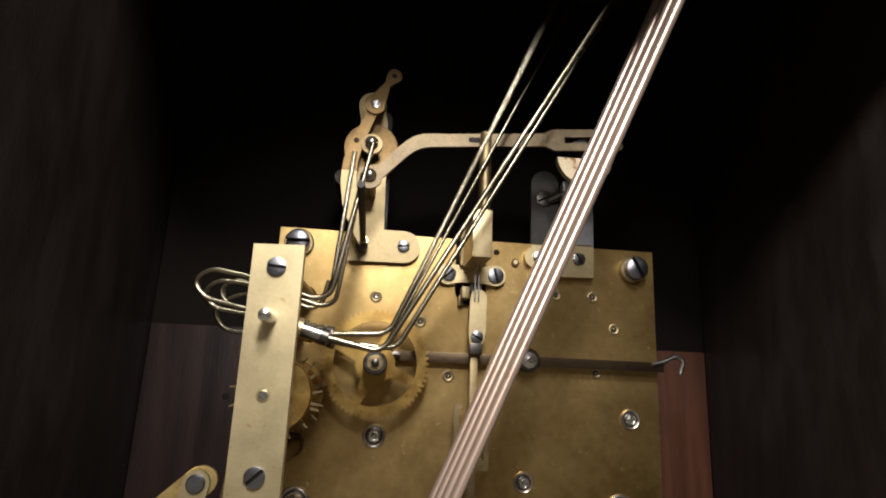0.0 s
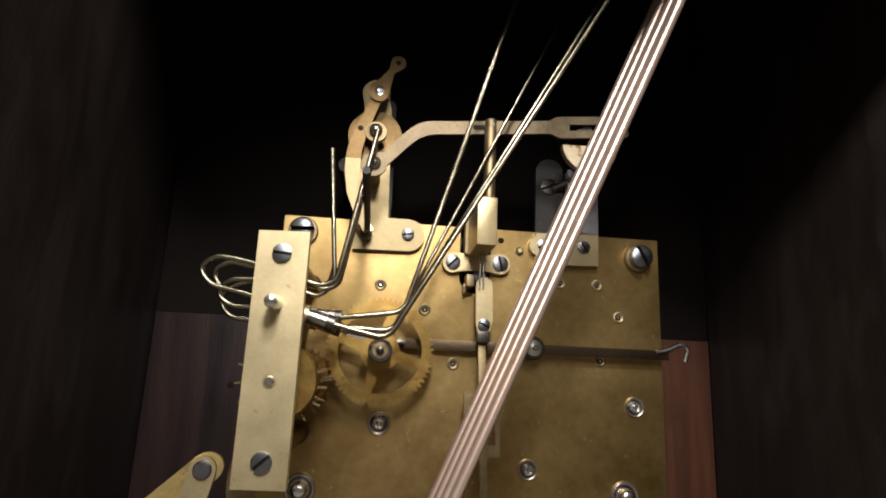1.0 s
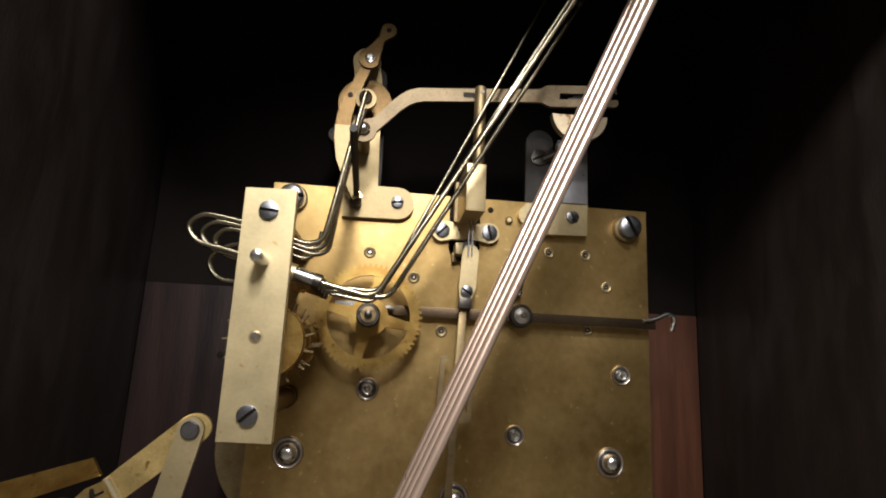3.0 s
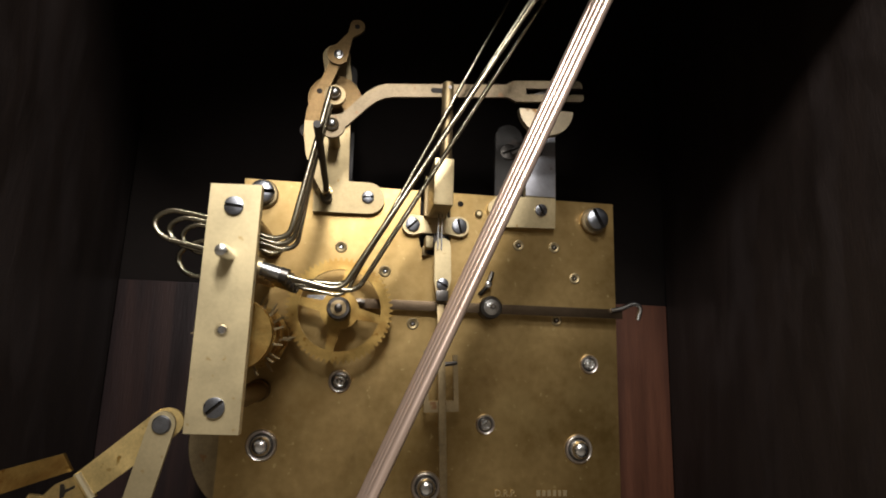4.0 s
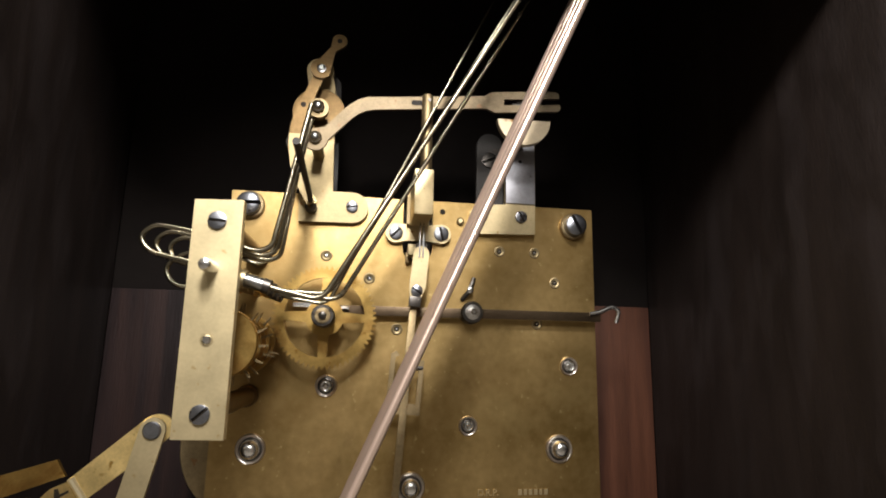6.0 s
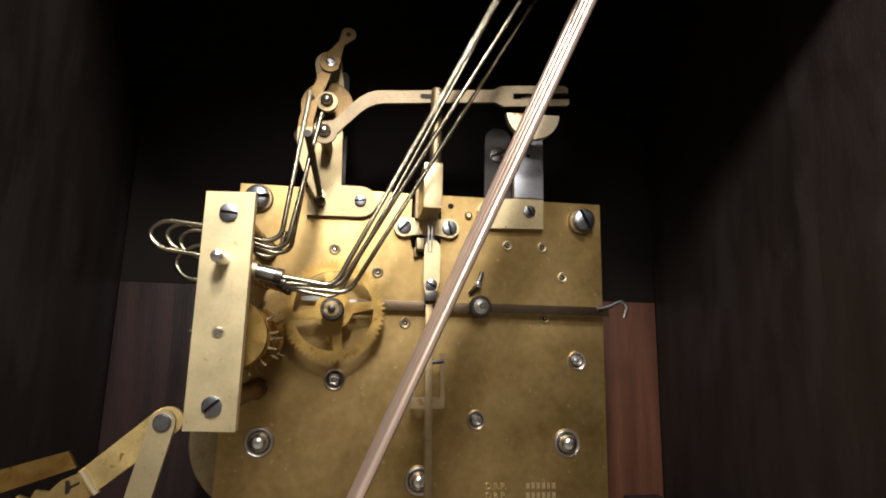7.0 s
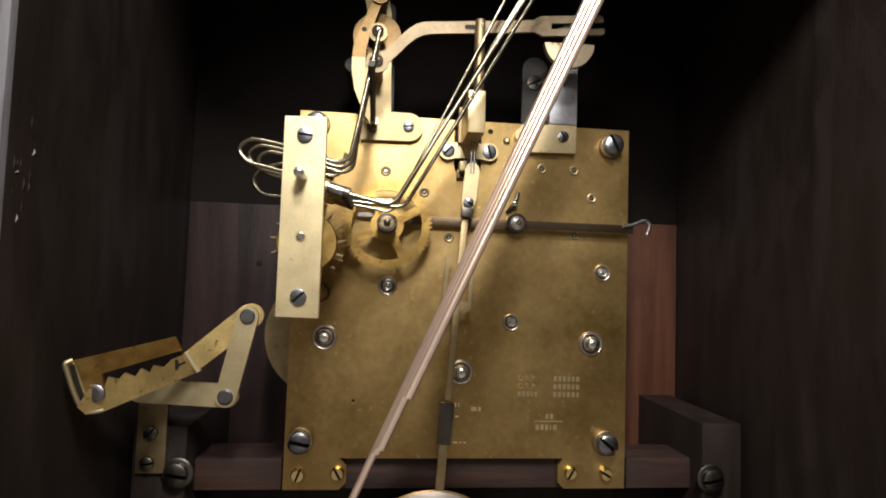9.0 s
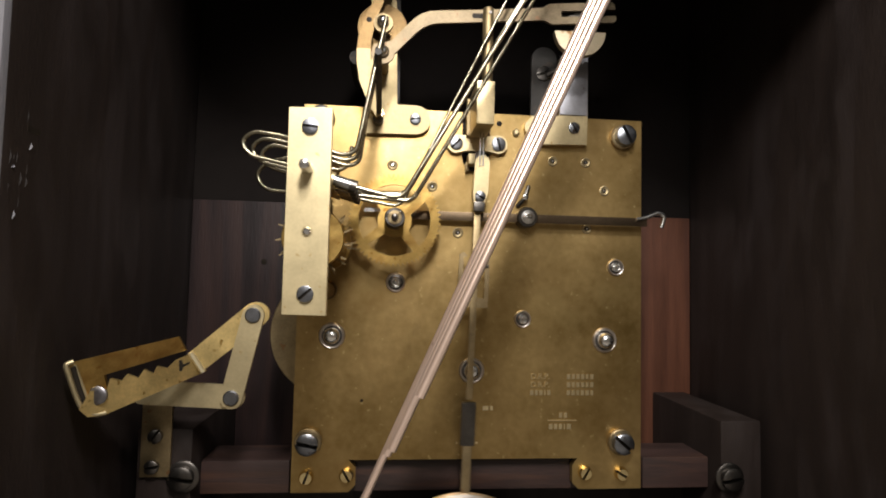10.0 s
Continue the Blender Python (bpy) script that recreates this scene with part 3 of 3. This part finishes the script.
def long_arm():
    upper = [(3.34, 16.34), (3.9, 16.97), (4.15, 17.22), (4.42, 17.42), (4.72, 17.53), (5.1, 17.57), (5.5, 17.6), (8.8, 17.93), (9.05, 18.1), (11.4, 18.33)] + [(11.52, 18.24), (11.54, 18.06)]
    slot = [(9.5, 17.86), (9.5, 17.64)]
    lower = [(11.56, 17.83), (11.58, 17.66), (11.46, 17.56), (9.15, 17.34), (8.85, 17.47), (5.3, 17.13), (4.98, 17.1), (4.7, 17.03), (4.45, 16.9), (4.2, 16.68), (3.5, 15.92)]
    return sheet(bmesh.new(), upper + slot + lower + arc(3.06, 15.93, 0.42, 0, -180, 10) + [(2.75, 16.2)], -2.02, -1.9)


arm = part("long_arm", long_arm(), TARNISHED, mov, "long flat brass arm with a forked end", bevel=0.015)
part("fork_pin", sheet(bmesh.new(), [(9.85, 17.55), (10.1, 17.6), (10.15, 17.75), (10.35, 17.8), (10.32, 18.02), (10.1, 17.98), (10.02, 17.85), (9.85, 17.8)], -1.86, -1.75), DARK_STEEL, arm)
part("slot_mark", sheet(bmesh.new(), arc(6.3, 17.46, 0.09, 90, 270, 8) + [(6.62, 17.38), (6.62, 17.56)], -2.026, -2.0), HOLE, arm)

# ---- right bracket with the half-round counterweight ----
bm = bmesh.new()
sheet(bm, [(8.86, 13.33), (11.12, 13.4), (11.14, 14.5), (11.14, 16.95), (10.02, 16.85), (10.0, 14.5), (9.1, 14.45), (8.9, 14.45)] + arc(8.98, 14.0, 0.36, 120, 250, 8), -0.3, -0.005)
rb = part("right_bracket", bm, BRASS, mov, "brass and grey metal bracket", bevel=0.02)
screw(rb, 10.58, -0.3, 14.04, 0.22, 0.1, -60)
screw(rb, 9.1, -0.3, 14.03, 0.2, 0.12, 40)
part("steel_tab", box(bmesh.new(), 10.0, 11.12, -0.36, -0.306, 14.55, 16.9), SILVER_TAB, rb, "grey metal tab", bevel=0.015)
part("hole", lathe(bmesh.new(), (10.55, -0.364, 16.2), [(0.07, 0), (0.06, -0.002)], 12), HOLE, rb)
bm = bmesh.new()
sheet(bm, [(9.0, 14.5), (10.05, 14.5), (10.05, 17.0)] + arc(9.53, 17.0, 0.52, 0, 180, 8), 0.32, 0.5)
rt = part("rear_tab", bm, BLACKENED, mov, "grey metal tab", bevel=0.02)
screw(rt, 9.5, 0.32, 16.4, 0.3, 0.12, 25, DARK_STEEL)
bm = bmesh.new()
sheet(bm, arc(10.29, 17.28, 0.97, 184, 358, 22), -1.82, -1.55)
hw = part("half_disc", bm, SPOTTED, mov, "half-round brass counterweight", bevel=0.02)
part("arbor", lathe(bmesh.new(), (10.3, 0, 16.95), [(0.14, -1.55), (0.14, 0.5)], 14), DARK_STEEL, hw)
part("stop", tube(bmesh.new(), [(10.6, -0.5, 16.75), (9.6, 0.1, 16.3)], 0.12, 8), DARK_STEEL, rb)

# ---- detent spring across the plate ----
bm = bmesh.new()
box(bm, 4.0, 13.55, -0.42, -0.36, 10.22, 10.55)
lever = part("flat_lever", bm, LEVER, mov, "long flat lever lying across the plate", bevel=0.01)
part("hook", tube(bmesh.new(), rounded([(13.1, -0.45, 10.5), (13.5, -0.45, 10.56), (14.0, -0.42, 10.8), (14.3, -0.38, 10.66), (14.17, -0.33, 10.2)], 0.3), 0.085, 10), STEEL, lever, "bent wire hook")
part("click", tube(bmesh.new(), [(3.95, -0.6, 10.3), (4.25, -0.62, 10.42), (4.4, -0.6, 10.38)], 0.12, 8), DARK_STEEL, lever)
part("click_spring", box(bmesh.new(), 2.5, 3.3, -0.36, -0.3, 10.45, 10.6), STEEL, lever)
part("washer", lathe(bmesh.new(), (8.72, 0, 10.42), [(0.4, -0.005), (0.4, -0.5), (0.36, -0.55), (0.2, -0.55)], 28), DARK_STEEL, lever)
part("nut", lathe(bmesh.new(), (8.72, 0, 10.42), [(0.27, -0.55), (0.27, -0.62), (0.2, -0.63), (0.2, -0.7), (0.1, -0.72), (0.1, -0.84), (0.06, -0.88)], 18), STEEL, lever)
bm = bmesh.new()
tube(bm, [(8.42, -0.05, 10.9), (8.62, -0.22, 11.15), (8.7, -0.22, 11.3), (8.86, -0.05, 11.7)], 0.085, 8)
part("pawl", bm, DARK_STEEL, mov)
part("pin", lathe(bmesh.new(), (8.68, -0.25, 11.25), [(0.12, 0.05), (0.12, -0.06), (0.06, -0.1)], 14), STEEL, mov)

# ---- pendulum leader, crutch and bob ----
PIVOT = (6.78, -1.0, 13.3)
bm = bmesh.new()
sheet(bm, arc(6.86, 12.35, 0.27, 180, 0, 8) + [(7.12, 11.2), (6.98, 10.75), (6.62, 10.75), (6.56, 11.2)], -1.12, -1.0)
pend = tagged(part("pendulum", bm, BRASS, None, "thin brass pendulum rod with a pale metal bob", origin=PIVOT, bevel=0.015), category="pendulum")
part("clamp", box(bmesh.new(), 6.6, 7.0, -1.22, -0.98, 10.5, 10.85), DARK_STEEL, pend, bevel=0.03)
screw(pend, 6.82, -1.12, 11.05, 0.2, 0.12, -30)
part("rod", box(bmesh.new(), 6.66, 6.9, -0.98, -0.9, 3.6, 10.6), OLD_BRASS, pend, bevel=0.01)
part("fork", sheet(bmesh.new(), [(6.2, 8.9), (6.36, 9.0), (6.5, 8.85), (6.36, 8.8), (6.36, 7.3), (7.18, 7.3), (7.18, 8.75), (7.34, 8.75), (7.34, 6.95), (6.2, 6.95)], -0.84, -0.74), OLD_BRASS, pend, bevel=0.01)
part("fork_pin", tube(bmesh.new(), [(6.75, -0.9, 8.45), (7.3, -0.8, 8.5)], 0.08, 8), DARK_STEEL, pend)
part("sleeve", box(bmesh.new(), 6.52, 7.04, -1.02, -0.82, 1.95, 3.5), DARK_STEEL, pend, "dark metal joining sleeve", bevel=0.03)
part("lower_rod", box(bmesh.new(), 6.62, 6.94, -1.0, -0.86, -0.2, 2.0), OLD_BRASS, pend, bevel=0.01)
part("bob", lathe(bmesh.new(), (6.78, -0.95, -2.95), [(0.6, 0.5), (2.6, 0.38), (3.2, 0.1), (3.25, 0.0), (3.2, -0.1), (2.6, -0.38), (0.6, -0.5)], 64), PALE_METAL, pend, "pale metal lens-shaped bob")

# ---- chime hammer bracket ----
bm = bmesh.new()
sheet(bm, [(0.6, 6.9), (1.79, 6.88), (1.79, 12.72), (0.6, 12.68)], -5.62, -5.32)
bracket = part("hammer_bracket", bm, PALE_BRASS, mov, "thick upright brass bracket plate", bevel=0.025)
screw(bracket, 1.19, -5.62, 12.15, 0.225, 0.09, -4)
screw(bracket, 1.22, -5.62, 7.47, 0.23, 0.09, 42)
part("arbor_stud", lathe(bmesh.new(), (1.17, 0, 10.95), [(0.16, -5.6), (0.16, -6.25), (0.13, -6.36), (0.06, -6.4)], 20), STEEL, bracket, "protruding steel arbor end")
part("arbor", lathe(bmesh.new(), (1.17, 0, 10.95), [(0.16, -5.4), (0.16, -0.005)], 16), STEEL, bracket)
part("pivot", lathe(bmesh.new(), (1.2, 0, 9.2), [(0.13, -5.625), (0.12, -5.66), (0.07, -5.7)], 16), STEEL, bracket)
part("bush", ringplate(bmesh.new(), 1.2, 9.2, 0.16, 0.12, -5.635, -5.6, 20), BRASS, bracket)
for z in (12.15, 7.47):
    part("pillar", lathe(bmesh.new(), (1.2, 0, z), [(0.3, -5.35), (0.3, -0.4), (0.36, -0.35), (0.36, -0.005)], 24), SHADED_BROWN_BRASS, bracket)

# ---- going wheel with four spokes ----
WC = (3.64, -1.0, 10.08)
TEETH = 60
bm = bmesh.new()
ringplate(bm, WC[0], WC[2], 1.62, 1.31, -1.08, -0.94, TEETH * 4, outer=lambda k: 1.7 if k % 4 < 2 else 1.59)
wheel = part("wheel", bm, WHEEL_BRASS, mov, "spoked brass wheel with oily teeth", origin=WC)
bm = bmesh.new()
ringplate(bm, WC[0], WC[2], 0.62, 0.3, -1.07, -0.95, 36)
part("hub_plate", bm, WHEEL_BRASS, wheel)
for k in range(4):
    a = radians(90 * k)
    c, s = math.cos(a), math.sin(a)
    outline = [(0.5, -0.19), (1.42, -0.13), (1.42, 0.13), (0.5, 0.19)]
    part("spoke", sheet(bmesh.new(), [(WC[0] + u * c - v * s, WC[2] + u * s + v * c) for u, v in outline], -1.065, -0.955), WHEEL_BRASS, wheel)
part("hub", lathe(bmesh.new(), (WC[0], 0, WC[2]), [(0.36, -0.8), (0.36, -1.95), (0.33, -2.0), (0.12, -2.0), (0.12, -2.12), (0.06, -2.15)], 26), DARK_STEEL, wheel)
part("hub_cap", lathe(bmesh.new(), (WC[0], 0, WC[2]), [(0.25, -2.003), (0.24, -2.03), (0.15, -2.035)], 26), OLD_BRASS, wheel)
part("arbor", lathe(bmesh.new(), (WC[0], 0, WC[2]), [(0.12, -0.9), (0.12, -0.004)], 14), STEEL, mov)

# ---- pin drum that lifts the hammers ----
DC = (1.13, -3.0, 9.15)
bm = bmesh.new()
lathe(bm, (DC[0], 0, DC[2]), [(0.93, -3.95), (0.95, -3.92), (0.95, -3.7), (0.75, -3.7), (0.75, -1.0), (0.97, -1.0), (0.97, -0.8), (0.5, -0.8)], 40)
drum = part("pin_drum", bm, WHEEL_BRASS, mov, "brass chime drum set with steel lifting pins", origin=DC)
for row in range(4):
    y = -3.65 + 0.75 * row
    part("pin_disc", ringplate(bmesh.new(), DC[0], DC[2], 0.86, 0.7, y + 0.05, y + 0.2, 36), WHEEL_BRASS, drum)
    count = (15, 6, 5, 6)[row]
    for k in range(count):
        a = TAU * (k / count + row * 0.045)
        tip_a = a + 0.05
        part("pin", sheet(bmesh.new(), [(DC[0] + 0.82 * math.cos(a - 0.05), DC[2] + 0.82 * math.sin(a - 0.05)), (DC[0] + 0.82 * math.cos(a + 0.06), DC[2] + 0.82 * math.sin(a + 0.06)),
                                        (DC[0] + 1.2 * math.cos(tip_a + 0.015), DC[2] + 1.2 * math.sin(tip_a + 0.015)), (DC[0] + 1.2 * math.cos(tip_a - 0.015), DC[2] + 1.2 * math.sin(tip_a - 0.015))], y + 0.08, y + 0.15), OLD_BRASS, drum)
part("arbor", lathe(bmesh.new(), (DC[0], 0, DC[2]), [(0.12, -5.33), (0.12, -0.004)], 14), STEEL, mov)

# ---- four chime hammers on one arbor ----
HP = (1.17, 10.95)
HAMMERS = []
HAMMER_Y = (-4.95, -4.2, -3.4, -2.6)
REST = (0.0, 0.0, 0.0, 0.0)
ELBOW = ((2.636, -0.66), (2.765, -0.42), (3.01, -0.50), (2.64, -0.58))
SHANK = (60.17, 61.02, 60.74, 64.65)
for i, y in enumerate(HAMMER_Y):
    ox, oz = HP
    home = (ox, y, oz)

    def rel(u, v, dy=0.0):
        return (ox + u, y + dy, oz + v)

    hub = lathe(bmesh.new(), (ox, y, oz), [(0.3, -0.2), (0.32, -0.17), (0.32, 0.17), (0.3, 0.2)], 22)
    ham = part("hammer", hub, BRASS, mov, "chime hammer of bent steel wire", origin=home)
    ca, sa = math.cos(radians(-15.6)), math.sin(radians(-15.6))
    d = Vector((math.cos(radians(-15.6)), 0, math.sin(radians(-15.6))))
    # collar: a short turned sleeve along the shank
    base = Vector(rel(0.28 * ca, 0.28 * sa))
    end = Vector(rel(1.32 * ca, 1.32 * sa))
    part("sleeve", tube(bmesh.new(), [base + (end - base) * f for f in (0.0, 0.4)], 0.24, 14), BRASS, ham)
    part("collar", tube(bmesh.new(), [base + (end - base) * f for f in (0.4, 0.42, 0.96, 1.0)], 0.19, 16), COLLAR_STEEL, ham)
    part("ferrule", tube(bmesh.new(), [base + (end - base) * f for f in (0.86, 0.88, 1.02, 1.04)], 0.2, 16), DARK_STEEL, ham)
    elbow = ELBOW[i]
    ux, uz = math.cos(radians(SHANK[i])), math.sin(radians(SHANK[i]))
    L = 15.0
    way = [end, rel(*elbow), rel(elbow[0] + L * ux, elbow[1] + L * uz)]
    part("shank", tube(bmesh.new(), rounded(way, 0.35), 0.075 if i < 3 else 0.06, 10), WIRE, ham, "long thin plated wire shank")
    tipx, tipz = way[-1][0] - ox, way[-1][2] - oz
    part("hammer_head", tube(bmesh.new(), [rel(tipx - 0.5 * uz, tipz + 0.5 * ux), rel(tipx + 0.9 * uz, tipz - 0.9 * ux)], 0.22, 14), OLD_BRASS, ham)
    k = i * 0.09
    low = 1 if i == 3 else 0
    part("tail_loop", tube(bmesh.new(), rounded([rel(-0.2, 0.1 - 0.35 * low), rel(-0.72, 0.24 - 0.45 * low), rel(-1.75 + k - 0.35 * low, 0.45 - 0.62 * low), rel(-2.05 + k - 0.4 * low, 0.85 - 0.5 * low), rel(-1.7 + k - 0.35 * low, 1.18 - 0.4 * low), rel(-0.74, 1.05), rel(0.915 - 0.4 * low, 0.564), rel(1.28 - 0.45 * low, 0.72), rel(0.97, 1.42) if i == 3 else rel(2.04 - 0.5 * k - 0.2 * (i == 2), 4.82 - 1.6 * k)], 0.45), 0.07, 10), WIRE, ham, "bent plated wire loop and tail")
    HAMMERS.append(ham)

# ---- gong rods ----
gong = thing("rod_gong", (9.0, -6.0, 27.0), "set of slanting bronze chime rods fixed under the case top", "chime rods")
for i in range(4):
    f = i / 3
    y = -6.81 + 2.74 * f
    x0, sl = 2.178 + 0.194 * f, 0.449 - 0.014 * f
    z_end = (4.92, 3.3, 2.9, -1.5)[i]
    part("rod", tube(bmesh.new(), [(x0 + sl * z, y, z) for z in (z_end, z_end + 0.03, 15, ZT)], 0.12, 16), COPPER, gong)

# ---- selector linkage at the side ----
sel = thing("selector_linkage", (-4.4, -0.7, 1.0), "brass selector linkage with a notched folded plate beside the movement", "linkage")
strap = part("strap", box(bmesh.new(), -4.93, -3.92, -0.76, -0.62, 0.88, 4.1), OLD_BRASS, sel, bevel=0.02)
screw(strap, -4.42, -0.76, 2.3, 0.24, 0.2, 60, DARK_STEEL)
screw(strap, -4.5, -0.76, 1.25, 0.24, 0.2, 10, DARK_STEEL)


def bar(a, b, w, y0, y1):
    """A flat bar with round ends from a to b."""
    a, b = Vector((a[0], a[1])), Vector((b[0], b[1]))
    ang = math.degrees(math.atan2(b.y - a.y, b.x - a.x))
    return sheet(bmesh.new(), arc(a.x, a.y, w, ang + 90, ang + 270, 12) + arc(b.x, b.y, w, ang - 90, ang + 90, 12), y0, y1)


part("link", bar((-1.03, 6.61), (-1.63, 3.85), 0.36, -1.95, -1.83), PALE_BRASS, sel, "flat brass link", bevel=0.015)
part("lower_lever", bar((-1.63, 3.85), (-4.5, 4.0), 0.4, -1.8, -1.68), PALE_BRASS, sel, bevel=0.015)
for x, z in ((-1.03, 6.61), (-1.63, 3.85)):
    part("pivot_pin", lathe(bmesh.new(), (x, 0, z), [(0.26, -1.4), (0.26, -2.0), (0.22, -2.04)], 20), BLUED, sel)


SKEW = 1.06


def swung(bm):
    """Brings the far end of the bar forward to the fold."""
    for v in bm.verts:
        v.co.y += 0.4 * (v.co.x + 1.1)
    return bm


def oblique(bm):
    """Swings a flat piece forward towards its far end, about the fold."""
    for v in bm.verts:
        v.co.y += SKEW * (v.co.x + 2.8)
    return bm


part("slanted_bar", swung(sheet(bmesh.new(), [(-2.9, 5.38), (-2.5, 4.78), (-0.72, 6.3)] + arc(-1.0, 6.62, 0.42, -46, 130, 10), -1.72, -1.6)), BRIGHT_BAR, sel, "flat brass bar", bevel=0.015)
leaf = [(-2.77, 5.4), (-2.45, 4.74), (-3.51, 4.28), (-4.47, 3.87), (-4.81, 3.86), (-4.97, 4.11), (-4.79, 4.58), (-4.5, 4.55), (-4.45, 4.87), (-4.24, 4.76), (-4.14, 4.94),
        (-3.92, 4.78), (-3.81, 5.02), (-3.62, 4.86), (-3.55, 5.08), (-3.34, 4.98), (-3.16, 5.22)]
part("notched_leaf", oblique(sheet(bmesh.new(), leaf, -2.42, -2.3)), BRIGHT_BAR, sel, "notched brass leaf", bevel=0.01)
rear = [(-5.3, 5.4), (-3.16, 5.94), (-2.98, 5.47), (-4.62, 4.97), (-4.54, 4.53), (-4.79, 4.5), (-4.98, 4.2)]
part("rear_leaf", oblique(sheet(bmesh.new(), rear, -2.25, -2.13)), WHEEL_BRASS, sel, bevel=0.01)
part("fold", tube(bmesh.new(), rounded([(-5.16, -4.78, 5.44), (-5.3, -4.9, 5.38), (-5.12, -4.72, 4.6), (-4.97, -4.58, 4.1), (-4.76, -4.4, 3.88), (-4.52, -4.18, 3.9)], 0.3), 0.075, 12), PALE_BRASS, sel, "pale rounded edge of the folded plate")
part("inner_fold", tube(bmesh.new(), rounded([(-5.16, -4.72, 5.36), (-4.98, -4.56, 4.7), (-4.86, -4.46, 4.28), (-4.62, -4.26, 4.05)], 0.3), 0.05, 10), PALE_BRASS, sel)
# dark tube laid in for the shade between the two folds
part("fold_gap", tube(bmesh.new(), rounded([(-5.17, -4.76, 5.3), (-5.02, -4.62, 4.6), (-4.9, -4.5, 4.15)], 0.3), 0.07, 10), HOLE, sel)
part("fold_line", tube(bmesh.new(), [(-2.84, -2.44, 5.41), (-2.47, -2.26, 4.76)], 0.1, 8), PALE_EDGE, sel, "folded edge with its highlight put into a paler brass")
part("slot", oblique(sheet(bmesh.new(), [(-3.08, 5.2), (-3.02, 5.2), (-2.98, 5.05), (-2.84, 5.12), (-2.83, 5.05), (-2.97, 4.97), (-3.0, 4.85), (-3.06, 4.85)], -2.428, -2.4)), HOLE, sel)
part("rivet", lathe(bmesh.new(), (-4.67, -4.38, 4.43), [(0.27, 0.05), (0.27, -0.03), (0.23, -0.06), (0.12, -0.08)], 24), SILVER, sel)
part("spacer", lathe(bmesh.new(), (-4.25, 0, 3.95), [(0.16, -1.75), (0.16, -0.7)], 14), OLD_BRASS, sel)


# ---- what moves ----
def lift(events, times):
    """Angles in degrees over time from (start, peak, end, degrees) strokes."""
    out = []
    for t in times:
        a = 0.0
        for t0, t1, t2, deg in events:
            if t0 <= t <= t1:
                a = deg * math.sin(math.pi / 2 * (t - t0) / (t1 - t0))
            elif t1 < t < t2:
                a = deg * (1 - (t - t1) / (t2 - t1))
        out.append(a)
    return out


STROKES = {1: [(-0.12, 0.36, 0.46, 15.0), (6.22, 6.86, 6.95, 15.0)], 2: [(0.68, 1.15, 1.26, 14.5), (7.84, 8.34, 8.44, 14.5)],
           0: [(6.9, 7.54, 7.64, 15.6), (9.38, 9.75, 9.85, 15.6)], 3: []}


def spin(ob, rows, home):
    """Turns a thing, or a part of the movement, about its y axis."""
    o = (Vector(home) - ORIGIN[mov.name]) * CM if ob.parent else at(*home)
    walk(ob, [(t, pose(o.x, o.y, o.z, 0, -a, 0)) for t, a in rows])


def motions():
    times = [k / 10 for k in range(101)]
    for i, ham in enumerate(HAMMERS):
        spin(ham, [(t, a + REST[i]) for t, a in zip(times, lift(STROKES[i], times))], (HP[0], HAMMER_Y[i], HP[1]))
    turn = [(0, 67), (1.3, 77), (1.6, 78), (5.2, 80), (6.3, 94), (7.5, 103), (8.5, 113), (10, 128)]
    spin(wheel, turn, WC)
    spin(drum, [(t, -1.4 * a) for t, a in turn], DC)
    spin(pend, [(t, 3.45 * math.cos(TAU * (t - 9.449) / 0.774) - 0.65) for t in times], PIVOT)


motions()
